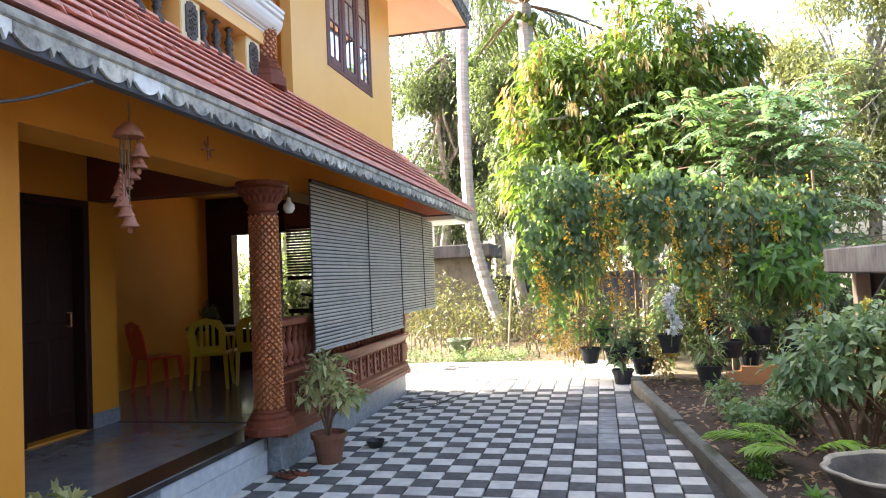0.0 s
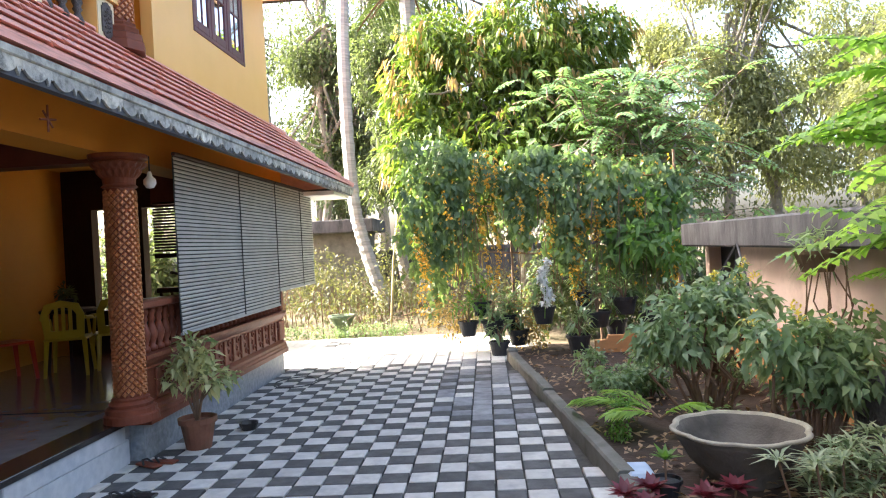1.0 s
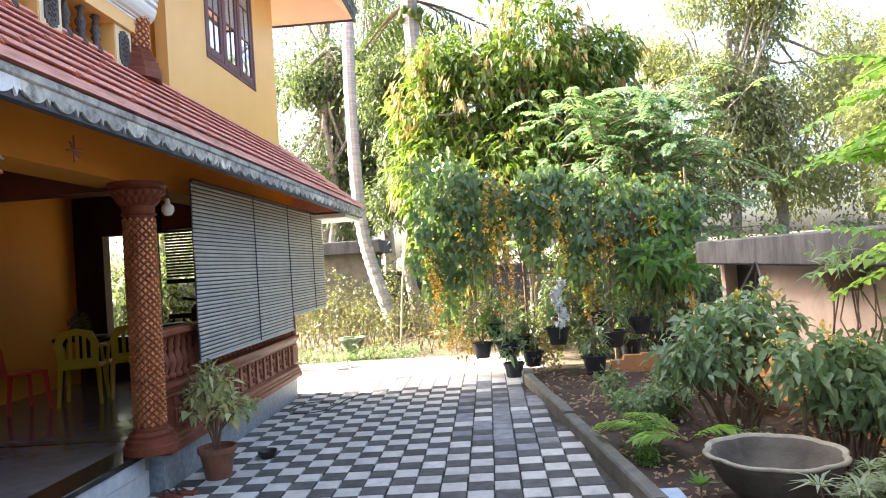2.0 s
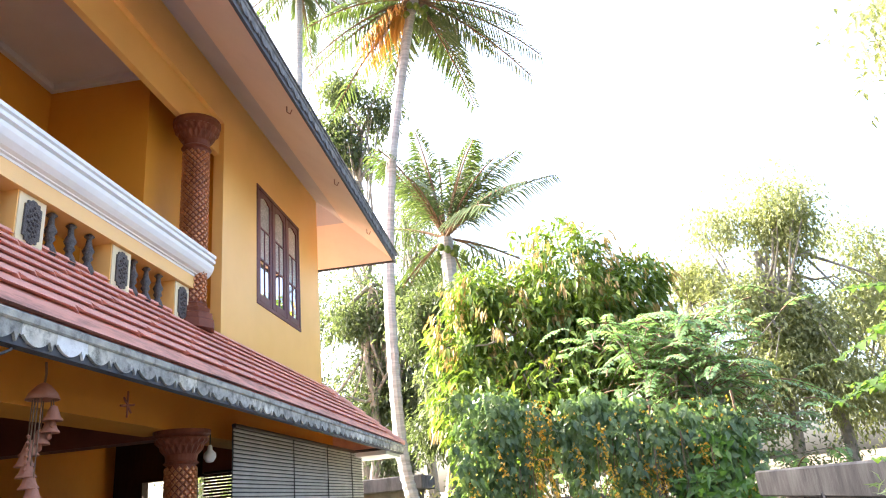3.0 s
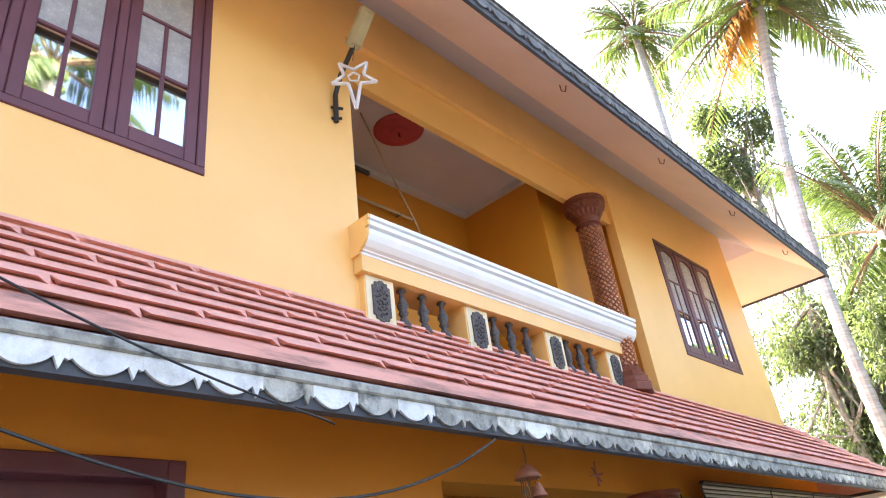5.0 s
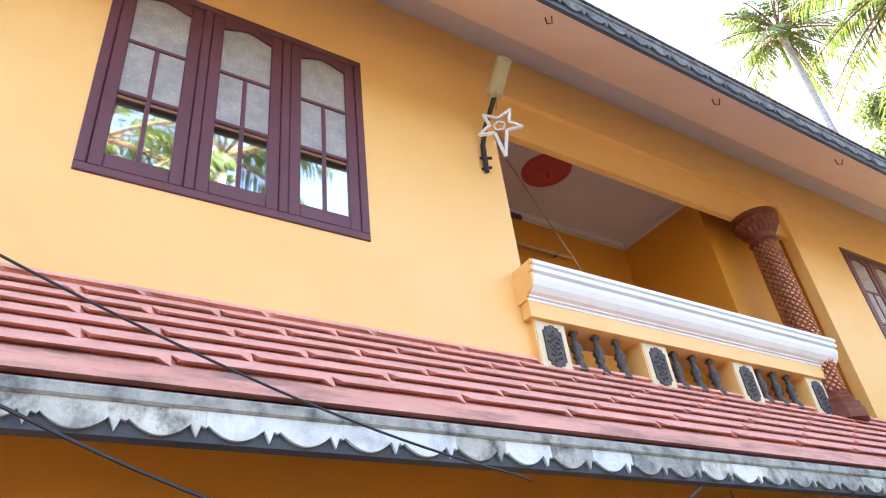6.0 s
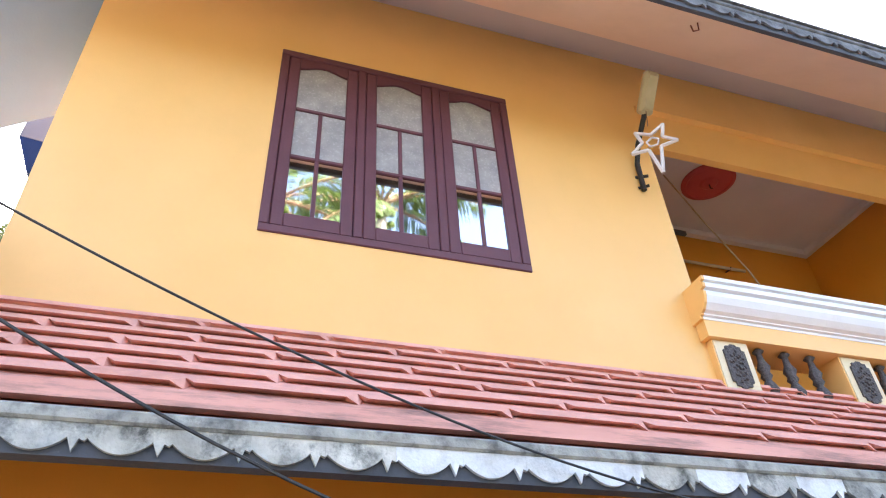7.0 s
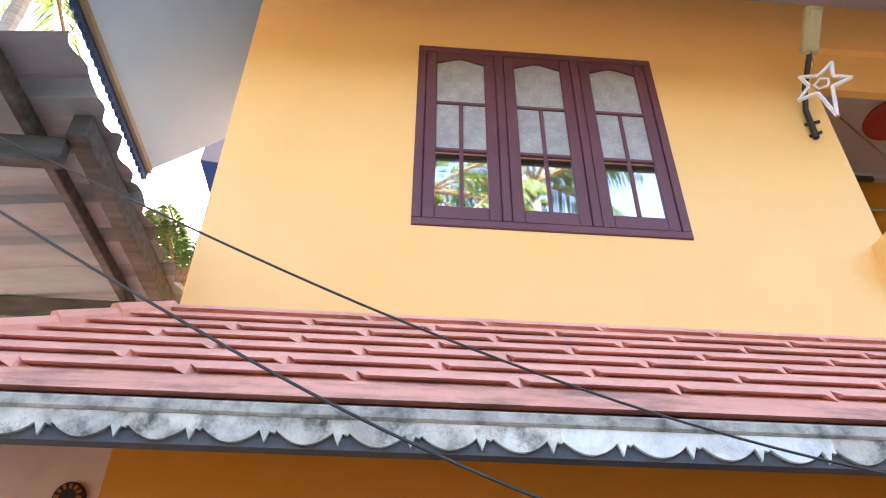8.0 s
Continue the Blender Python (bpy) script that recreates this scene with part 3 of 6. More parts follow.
for y0, y1 in ((-2.49, -1.755), (-1.485, -0.725), (-0.455, 0.27)):
    for k in range(3):
        o = part("baluster", bmesh_data, BRONZE, parapet, "dark carved baluster")
        o.location = (-2.945, y0 + (y1 - y0) * (0.16 + 0.28 * k), 3.425)


def scaled_column(name, at, height, radius, label, cap=0.30, base=0.28):
    """Column wrapped in diamond scales, with a flared reeded capital and a stepped base."""
    c = thing(name, at, label, "column")
    b = Shape().lathe([(radius * 1.75, 0), (radius * 1.75, base * 0.30), (radius * 1.6, base * 0.36), (radius * 1.62, base * 0.55), (radius * 1.35, base * 0.62), (radius * 1.42, base * 0.75), (radius * 1.15, base * 0.86), (radius * 1.2, base * 0.95), (radius * 1.0, base)], 8 if base > 0.2 else 24)
    part("base", b, TERRA, c, "moulded terracotta base")
    h0, h1 = base, height - cap
    part("shaft", Shape().lathe([(radius * 0.93, h0), (radius * 0.93, h1)], 24), TERRA, c)
    sc = Shape()
    n, dz = 13, 2 * math.pi * radius / 13 * 1.0
    rows = int((h1 - h0) / (dz / 2)) - 1
    for j in range(rows):
        z = h0 + dz / 2 * (j + 1)
        for i in range(n):
            t0 = 2 * math.pi * (i + 0.5 * (j % 2)) / n
            dt = math.pi / n * 0.84
            pt_ = lambda t, r, zz: (r * math.cos(t), r * math.sin(t), zz)
            q = radius * 0.93
            o_ = radius * 1.05
            sc.add([pt_(t0, q, z + dz * 0.42), pt_(t0 + dt, q, z), pt_(t0, q, z - dz * 0.42), pt_(t0 - dt, q, z),
                    pt_(t0, o_, z + dz * 0.24), pt_(t0 + dt * 0.6, o_, z - dz * 0.03), pt_(t0, o_ * 1.02, z - dz * 0.30), pt_(t0 - dt * 0.6, o_, z - dz * 0.03)],
                   [(0, 4, 5, 1), (1, 5, 6, 2), (2, 6, 7, 3), (3, 7, 4, 0), (4, 7, 6, 5)])
    part("scales", sc, GOLD, c, "gilded diamond scale relief")
    cp = Shape().lathe([(radius * 1.0, h1), (radius * 1.15, h1 + cap * 0.05), (radius * 1.0, h1 + cap * 0.12), (radius * 1.05, h1 + cap * 0.3), (radius * 1.5, h1 + cap * 0.62), (radius * 1.75, h1 + cap * 0.74), (radius * 1.6, h1 + cap * 0.8), (radius * 1.85, h1 + cap * 0.88), (radius * 1.85, h1 + cap)], 24)
    part("capital", cp, TERRA, c, "flared terracotta capital")
    pet = Shape()
    for row, (r0, r1, za, zb) in enumerate(((1.03, 1.42, 0.30, 0.60), (1.40, 1.72, 0.56, 0.76))):
        for i in range(20):
            t = 2 * math.pi * (i + 0.5 * row) / 20
            w = math.pi / 20 * 0.8
            P = lambda ang, r, f: (radius * r * math.cos(ang), radius * r * math.sin(ang), h1 + cap * f)
            pet.add([P(t - w, r0 + 0.05, za), P(t + w, r0 + 0.05, za), P(t + w, r1 + 0.03, zb), P(t - w, r1 + 0.03, zb), P(t, (r0 + r1) / 2 + 0.16, (za + zb) / 2)],
                    [(0, 1, 4), (1, 2, 4), (2, 3, 4), (3, 0, 4)])
    part("petals", pet, TERRA, c, "carved petal courses")
    return c


scaled_column("balcony_column", (-2.93, 0.66, 3.46), 2.23, 0.130, "terracotta column with gilded diamond scales on the balcony", 0.32, 0.26)
scaled_column("porch_column", (-2.63, -0.02, 0.37), 2.08, 0.118, "terracotta column with gilded diamond scales on the porch edge", 0.26, 0.19)

# balcony ceiling rose, wall pipe
BLACK = surf("black_metal", (0.015, 0.013, 0.013), (0.03, 0.027, 0.025), 12, 0.5, 0.2)
RED = surf("brick_red_paint", (0.42, 0.045, 0.055), (0.48, 0.065, 0.07), 6, 0.6, 0.2)
rose = thing("ceiling_rose", (-3.66, -1.45, 6.2), "round brick-red plaster rose on the balcony ceiling", "ceiling rose")
part("disc", Shape().lathe([(0.26, 0), (0.26, -0.015), (0.22, -0.028), (0.21, -0.02), (0.09, -0.026), (0.07, -0.04), (0.01, -0.045)], 28), RED, rose)
part("hook", Shape().tube([(0, 0, -0.04), (0, 0, -0.09), (0.02, 0, -0.11)], 0.006, 5), DARKWOOD, rose)
pole = thing("clothes_pole", (-4.33, -1.62, 5.73), "thin wooden pole bracketed to the balcony back wall", "pole")
part("rod", Shape().tube([(0, -0.9, 0), (0, 0.94, 0.0)], 0.016, 8), surf("pale_peeled_wood", (0.42, 0.34, 0.26), (0.52, 0.44, 0.35), 6, 0.7, 0.2), pole)
part("bracket", Shape().tube([(-0.075, -0.6, 0), (0.0, -0.6, -0.012), (0.02, -0.6, 0.01)], 0.008, 5), BLACK, pole)
part("bracket", Shape().tube([(-0.075, 0.75, 0), (0.0, 0.75, -0.012), (0.02, 0.75, 0.01)], 0.008, 5), BLACK, pole)

tube = thing("tube_light", (-4.335, -1.86, 6.10), "dusty grey fluorescent batten on the balcony back wall", "lamp")
part("batten", Shape().bbox(-0.02, 0.02, -0.58, 0.58, -0.02, 0.025, 0.006), FASCIA, tube, "dark dusty batten")
part("tube", Shape().tube([(0.035, -0.55, -0.005), (0.035, 0.55, -0.005)], 0.013, 8), CONCRETE, tube, "unlit grey tube")

# floodlight on a bracket, paper star
FIX = surf("yellowed_plastic", (0.42, 0.37, 0.22), (0.50, 0.45, 0.30), 8, 0.4, 0.1)
lamp = thing("flood_lamp", (XW, -2.86, 5.10), "grimy yellowed outdoor lamp on a black iron bracket", "lamp")
part("bracket", Shape().tube([(0.02, -0.03, 0.0), (0.03, -0.03, 0.26), (0.10, -0.03, 0.40), (0.27, -0.03, 0.57)], 0.02, 8).tube([(0.0, -0.06, 0.03), (0.04, 0.01, 0.04)], 0.012, 6).tube([(0.0, -0.06, 0.14), (0.05, 0.02, 0.13)], 0.012, 6), BLACK, lamp, "black iron bracket")
head_ob = part("housing", Shape().bbox(-0.04, 0.03, -0.06, 0.06, 0.0, 0.33, 0.018), FIX, lamp, "yellowed lamp housing")
head_ob.matrix_basis = pose(0.26, -0.03, 0.56, 0, 41, 0)
part("diffuser", Shape().bbox(0.026, 0.045, -0.045, 0.045, 0.03, 0.30, 0.01), FIX, head_ob, "milky diffuser")
STAR = surf("white_paper_star", (0.62, 0.55, 0.53), (0.70, 0.64, 0.62), 10, 0.7, 0.2)
star = thing("hanging_star", (-2.60, -2.98, 5.25), "white open paper star hanging from the lamp", "star", turn=-42)
o = []
for i in range(10):
    ang = -math.pi / 2 + i * math.pi / 5
    r = (0.30 if i == 0 else 0.17) if i % 2 == 0 else 0.075
    o.append((r * math.cos(ang), r * math.sin(ang)))
sh = Shape()
for i in range(10):
    a, b = Vector((0, *o[i])), Vector((0, *o[(i + 1) % 10]))
    sh.tube([a, b], 0.014, 5)
for i in range(0, 10, 2):
    sh.tube([(0, o[i - 1][0] * 0.6, o[i - 1][1] * 0.6), (0, o[i + 1][0] * 0.6, o[i + 1][1] * 0.6)], 0.008, 4)
part("frame", sh, STAR, star)
part("string", Shape().tube([(0.0, 0, 0.165), (-0.055, 0.014, 0.30), (-0.105, 0.027, 0.43)], 0.004, 4), TWIG, star)
line = thing("clothes_line", (-3.695, -1.93, 6.20), "slack tan clothes line hung from the balcony ceiling", "clothes line")
part("strand", Shape().tube([(0, 0, 0), (-0.045, 0.33, -0.47), (-0.085, 0.69, -0.95), (-0.14, 0.96, -1.40), (-0.16, 1.10, -1.85)], 0.008, 5), surf("tan_rope", (0.36, 0.27, 0.18), (0.46, 0.36, 0.25), 20, 0.8, 0.3), line)

# ---- porch: plinth, floor, door, balustrade, blinds ----
struct("plinth", Shape().box(-5.7, -2.72, -2.5, 0.10, -0.1, 0.328).box(-5.7, XP, 0.10, 3.94, -0.1, 0.31), GRANITE, "blue-grey granite clad porch plinth", "plinth")
struct("floor_porch", Shape().box(-5.7, -2.93, -2.5, 0.36, 0.33, 0.365).box(-5.7, -2.75, 0.44, 3.90, 0.33, 0.365), FLOORG, "polished grey stone porch floor", "floor")
struct("trim_floor", Shape().bbox(-2.93, -2.67, -2.5, 0.36, 0.325, 0.372, 0.006).box(-5.7, -2.93, 0.36, 0.44, 0.33, 0.370), BLACKG, "polished black granite floor border", "trim")
sk = Shape().box(-4.40, -4.385, 0.05, 0.40, 0.365, 0.50).box(-4.40, -4.385, -2.5, -0.75, 0.365, 0.50)
struct("baseboard", sk, GRANITE, "blue-grey stone skirting", "baseboard")
MARBLE = surf("pale_marbled_riser", (0.42, 0.45, 0.475), (0.56, 0.58, 0.595), 14, 0.4, 0.05, stain=0.5, stain_col=(0.30, 0.35, 0.42), stain_scale=6)
struct("step_face", Shape().bbox(-2.86, -2.70, -2.5, 0.05, -0.02, 0.203, 0.008).bbox(-2.735, -2.69, -1.4, -0.02, 0.205, 0.32, 0.006), MARBLE, "pale marbled step riser", "step")
d = struct("door_1", Shape().box(-4.56, -4.52, -0.69, -0.01, 0.37, 2.36), DARKWOOD, "dark varnished wooden front door", "door")
f = Shape().bbox(-4.60, -4.385, -0.75, -0.68, 0.37, 2.42, 0.008).bbox(-4.60, -4.385, -0.02, 0.05, 0.37, 2.42, 0.008).bbox(-4.60, -4.385, -0.68, -0.02, 2.35, 2.42, 0.008)
part("door_frame", f, DARKWOOD, d)
for za, zb in ((0.55, 1.2), (1.35, 2.2)):
    for ya, yb in ((-0.62, -0.38), (-0.32, -0.08)):
        part("panel", Shape().bbox(-4.53, -4.505, ya, yb, za, zb, 0.012), DARKWOOD, d)
part("door_handle", Shape().tube([(-4.52, -0.10, 1.30), (-4.47, -0.10, 1.30), (-4.47, -0.10, 1.42), (-4.52, -0.10, 1.42)], 0.01, 6), GOLD, d)
d = struct("door_2", Shape().box(-2.80, -2.76, -5.3, -4.08, 0.4, 2.46), MAROON, "maroon closed shutter under the eave", "door")
part("door_frame", Shape().bbox(-2.76, -2.635, -4.16, -4.08, 0.4, 2.46, 0.006).bbox(-2.76, -2.635, -5.3, -4.16, 2.38, 2.46, 0.006), MAROON, d)

rail = thing("balustrade", (-2.60, 0, 0.30), "carved terracotta balustrade wall along the porch", "balustrade")
s = Shape().extrude([(-0.16, 0.0), (0.075, 0.0), (0.075, 0.05), (0.06, 0.06), (0.06, 0.085), (0.045, 0.10), (0.045, 0.13), (0.02, 0.15), (0.0, 0.16), (0.0, 0.42), (0.02, 0.43), (0.02, 0.45), (0.05, 0.49), (0.065, 0.52), (0.065, 0.55), (-0.16, 0.55)], "y", 0.08, 3.92)
part("dado", s, TERRA, rail, "moulded terracotta dado")
part("handrail", Shape().bbox(-0.13, 0.06, 0.02, 3.92, 0.925, 0.985, 0.012), TERRA, rail)
part("far_post", Shape().bbox(-0.14, 0.03, 3.80, 3.93, 0.55, 0.93, 0.01).bbox(-0.05, 0.035, 3.70, 3.93, 0.17, 0.42, 0.01), TERRA, rail)
bal = Shape().lathe([(0.02, 0), (0.042, 0.01), (0.042, 0.04), (0.024, 0.06), (0.045, 0.12), (0.05, 0.16), (0.03, 0.22), (0.022, 0.25), (0.035, 0.27), (0.026, 0.30), (0.038, 0.33), (0.04, 0.375)], 9).mesh("baluster", TERRA, True)
for k in range(30):
    o = part("baluster", bal, TERRA, rail)
    o.location = (-0.04, 0.14 + 0.125 * k, 0.55)
# carved panel: pilasters with scrolls between
for k in range(14):
    y = 0.35 + 0.25 * k
    part("pilaster", Shape().bbox(0.0, 0.022, y - 0.03, y + 0.03, 0.17, 0.42, 0.006), TERRA, rail)
    sc = Shape()
    for j in range(3):
        t = np.linspace(0, 4.6, 14)
        rr = 0.045 * (1 - t / 6)
        cy, cz = y + 0.125 + (0.03, -0.03, 0.0)[j], 0.215 + 0.08 * j
        sg = (1, -1, 1)[j]
        sc.tube([(0.008, cy + sg * r_ * math.cos(u), cz + r_ * math.sin(u)) for u, r_ in zip(t, rr)], 0.012, 5)
    part("scroll", sc, TERRA, rail, "carved scroll relief")

SLAT = surf("grey_white_slat", (0.31, 0.305, 0.285), (0.40, 0.395, 0.37), 5, 0.55, 0.15, stain=0.25, stain_col=(0.36, 0.36, 0.36), obj=0.08)
CORD = surf("dark_cord", (0.02, 0.02, 0.02), (0.04, 0.04, 0.04), 10, 0.8, 0.2)
for ya, yb, zb, tilt in ((0.58, 2.16, 0.955, 0.0), (2.17, 3.44, 0.955, 0.0), (3.46, 5.30, 1.12, 0.0)):
    bl = thing("slat_blind", (-2.46, ya, 2.52), "lowered grey-white slatted roll blind under the porch eave", "blind", "porch blinds")
    L = yb - ya
    n = int((2.52 - zb) / 0.036)
    data = Shape().add([(0.0, 0, 0.0), (0.0, L, 0.0), (0.006, L, 0.013), (0.006, 0, 0.013), (0.0, L, 0.025), (0.0, 0, 0.025), (-0.004, 0, 0.0125), (-0.004, L, 0.0125)],
                       [(0, 1, 2, 3), (3, 2, 4, 5), (6, 7, 1, 0), (5, 4, 7, 6), (0, 3, 5, 6), (1, 7, 4, 2)]).mesh("slat", SLAT)
    for k in range(n):
        o = part("slat", data, SLAT, bl)
        o.location = (0.004 * math.sin(k * 0.35), 0, -0.036 * (k + 1))
    part("bottom_bar", Shape().tube([(0, -0.01, -0.036 * n - 0.012), (0, L + 0.01, -0.036 * n - 0.012)], 0.013, 7), SLAT, bl)
    for fr in ((0.985,) if yb < 5 else (0.62,)):
        part("cord", Shape().tube([(0.012, L * fr, 0), (0.014, L * fr, -0.036 * n)], 0.006, 5), CORD, bl, "dark pull cord")
    # Added dark sheet stands in for the dim porch behind the slats.
    part("backing", Shape().box(-0.014, -0.011, 0.0, L, -0.036 * n, 0.0), CORD, bl, "dark woven backing")
    part("valance", Shape().bbox(-0.02, 0.02, 0, L, 0.0, 0.03, 0.006), DARKWOOD, bl)
part_b = thing("brown_blind", (-4.25, 3.80, 2.38), "half-lowered brown reed blind at the far side of the porch", "blind")
for k in range(17):
    part("reed", Shape().tube([(0, 0, -0.04 * k), (1.55, 0, -0.04 * k)], 0.016, 6), DARKWOOD, part_b)
part("bottom_bar", Shape().bbox(0, 1.55, -0.03, 0.03, -0.74, -0.68, 0.008), DARKWOOD, part_b)
gr = thing("window_grille", (-4.3, 3.92, 0.365), "dark wooden rail at the open far side of the porch", "rail")
part("rail", Shape().bbox(0, 1.6, -0.04, 0.04, 0.80, 0.87, 0.01), DARKWOOD, gr)
part("rail", Shape().bbox(0, 1.6, -0.04, 0.04, 0.10, 0.16, 0.01), DARKWOOD, gr)
for k in range(11):
    part("spindle", Shape().lathe([(0.02, 0.16), (0.03, 0.3), (0.015, 0.45), (0.03, 0.62), (0.02, 0.80)], 7, (0.05 + 0.15 * k, 0, 0)), DARKWOOD, gr)

# bulb lamp by the column
lp = thing("bulb_lamp", (-2.60, 0.42, 2.50), "white bulb lamp hanging from the porch beam", "lamp")
part("cord", Shape().tube([(0, 0, 0), (0, 0, -0.14)], 0.006, 5), CORD, lp)
part("bulb", Shape().lathe([(0.012, -0.13), (0.02, -0.15), (0.022, -0.17), (0.05, -0.20), (0.052, -0.235), (0.03, -0.27), (0.004, -0.275)], 14), WHITE, lp, smooth=True)

# plastic chairs
REDP = surf("orange_red_plastic", (0.50, 0.035, 0.012), (0.56, 0.05, 0.02), 4, 0.35, 0.05)
YELP = surf("mustard_plastic", (0.50, 0.33, 0.015), (0.55, 0.37, 0.03), 4, 0.35, 0.05)


def chair(at, turn, mt, label, solid=False):
    c = thing("plastic_chair", at, label, "chair", "plastic chairs on the porch", turn)
    part("seat", Shape().bbox(-0.22, 0.22, -0.21, 0.21, 0.40, 0.43, 0.012), mt, c)
    o = [(-0.20, 0.43), (0.20, 0.43), (0.22, 0.70), (0.17, 0.82), (0.0, 0.86), (-0.17, 0.82), (-0.22, 0.70)]
    bk = Shape()
    hole = [(-0.13, 0.52), (0.13, 0.52), (0.14, 0.70), (0.10, 0.76), (0.0, 0.79), (-0.10, 0.76), (-0.14, 0.70)]
    n = 7
    v = [(u, 0.20 + (w - 0.43) * 0.22, w) for u, w in o] + [(u, 0.20 + (w - 0.43) * 0.22, w) for u, w in hole]
    v2 = [(a, b + 0.018, c_) for a, b, c_ in v]
    fs = []
    for i in range(n):
        j = (i + 1) % n
        fs += [(i, j, n + j, n + i), (2 * n + i, 3 * n + i, 3 * n + j, 2 * n + j), (i, 2 * n + i, 2 * n + j, j), (n + i, n + j, 3 * n + j, 3 * n + i)]
    bk.add(v + v2, fs)
    if solid:
        bk.extrude([(u, w) for u, w in hole], "y", 0.235, 0.25)
    for k in () if solid else (-0.07, 0.0, 0.07):
        bk.box(k - 0.018, k + 0.018, 0.225, 0.245, 0.51, 0.78)
    part("backrest", bk, mt, c)
    for sx in (-1, 1):
        for sy in (-1, 1):
            part("leg", Shape().tube([(sx * 0.19, sy * 0.18, 0.41), (sx * 0.215, sy * 0.22, 0.0)], [0.03, 0.02], 6), mt, c)
        if not solid:
            part("armrest", Shape().tube([(sx * 0.22, 0.25, 0.66), (sx * 0.25, 0.05, 0.64), (sx * 0.24, -0.18, 0.62), (sx * 0.22, -0.2, 0.42)], 0.02, 6), mt, c)
    return c


chair((-5.15, 2.05, 0.366), 150, REDP, "orange-red moulded plastic armchair on the porch floor", True)
chair((-4.60, 2.35, 0.366), 200, YELP, "mustard yellow moulded plastic armchair on the porch floor")
chair((-4.30, 2.75, 0.366), 220, YELP, "mustard yellow moulded plastic armchair on the porch floor")
tb = thing("side_table", (-4.85, 2.75, 0.366), "small dark table with turned legs on the porch", "table")
part("tabletop", Shape().lathe([(0.3, 0.68), (0.31, 0.69), (0.31, 0.71), (0.3, 0.72)], 20), DARKWOOD, tb)
for k in range(3):
    part("leg", Shape().tube([(0.2 * math.cos(k * 2.1), 0.2 * math.sin(k * 2.1), 0.68), (0.26 * math.cos(k * 2.1), 0.26 * math.sin(k * 2.1), 0)], 0.018, 6), DARKWOOD, tb)
pl = thing("table_plant", (-4.85, 2.75, 1.086), "dark leafy potted plant on the side table", "plant")
part("pot", Shape().lathe([(0.05, 0), (0.07, 0.1), (0.075, 0.1), (0.075, 0.12), (0.06, 0.12)], 14), BLACK, pl)
me, _ = crown_mesh("foliage", DARKLEAF, [(0, 0, 0.2, 0.1, 0.1, 0.09)], 40, 3, 0.02, 0.08, 0.035)
part("foliage", me, DARKLEAF, pl)
sc_ = thing("covered_scooter", (-3.75, 3.1, 0.366), "dark covered scooter parked at the back of the porch", "scooter", turn=70)
part("body", Shape().bbox(-0.5, 0.3, -0.16, 0.16, 0.30, 0.70, 0.08), BLACK, sc_)
part("seat", Shape().bbox(-0.55, 0.05, -0.14, 0.14, 0.70, 0.80, 0.04), BLACK, sc_)
part("front_shield", Shape().bbox(0.30, 0.48, -0.20, 0.20, 0.35, 1.0, 0.06), BLACK, sc_)
part("handlebar", Shape().tube([(0.36, -0.32, 1.08), (0.40, 0, 1.02), (0.36, 0.32, 1.08)], 0.02, 6), BLACK, sc_)
for xw in (-0.45, 0.5):
    part("wheel", Shape().lathe([(0.10, -0.05), (0.2, -0.05), (0.22, 0), (0.2, 0.05), (0.10, 0.05)], 18).add([], []), BLACK, sc_).matrix_basis = pose(xw, 0, 0.22, 90, 0, 0)

# terracotta bell chime
CLAY = surf("pinkish_fired_clay", (0.31, 0.125, 0.075), (0.39, 0.17, 0.11), 14, 0.7, 0.3)
ch = thing("bell_chime", (-2.20, -2.27, 2.56), "hanging chime of small terracotta bells under the eave", "wind chime")
part("cord", Shape().tube([(0, 0, 0), (0.006, 0, -0.06), (0, 0, -0.12)], 0.006, 5), TWIG, ch)
part("canopy", Shape().lathe([(0.005, -0.10), (0.03, -0.115), (0.065, -0.155), (0.078, -0.185), (0.07, -0.185), (0.05, -0.15)], 16), CLAY, ch, smooth=True)
bell = Shape().lathe([(0.004, 0.05), (0.016, 0.045), (0.026, 0.02), (0.034, -0.005), (0.046, -0.02), (0.046, -0.026), (0.036, -0.02), (0.014, 0.02)], 14).lathe([(0.002, 0.0), (0.011, -0.03), (0.013, -0.048), (0.002, -0.058)], 8).mesh("bell", CLAY, True)
for k in range(8):
    ang = 0.9 + 0.62 * k
    r = 0.052 + 0.02 * math.sin(k * 0.8)
    z = -0.26 - 0.052 * k
    o = part("bell", bell, CLAY, ch, "small terracotta bell")
    o.location = (r * math.cos(ang), r * math.sin(ang), z)
    part("cord", Shape().tube([(r * math.cos(ang) * 0.9, r * math.sin(ang) * 0.9, -0.18), (r * math.cos(ang), r * math.sin(ang), z + 0.05)], 0.003, 4), TWIG, ch)
for k in range(3):
    sx = Shape()
    for j in range(6):
        sx.lathe([(0.001, -0.011), (0.010, 0), (0.001, 0.011)], 6, (-0.05 + 0.02 * k, -0.03 * k, -0.36 - 0.03 * j))
    part("beads", sx, CLAY, ch)
st = thing("eave_ornament", (-2.15, -1.62, 2.50), "small dark star-shaped ornament hung under the eave", "ornament")
part("star", Shape().tube([(-0.0, -0.07, -0.09), (0, 0.07, -0.07)], 0.007, 5).tube([(0, 0.0, 0.0), (0, 0.0, -0.15)], 0.006, 5).tube([(0, -0.04, -0.04), (0, 0.04, -0.12)], 0.006, 5), TERRA, st)

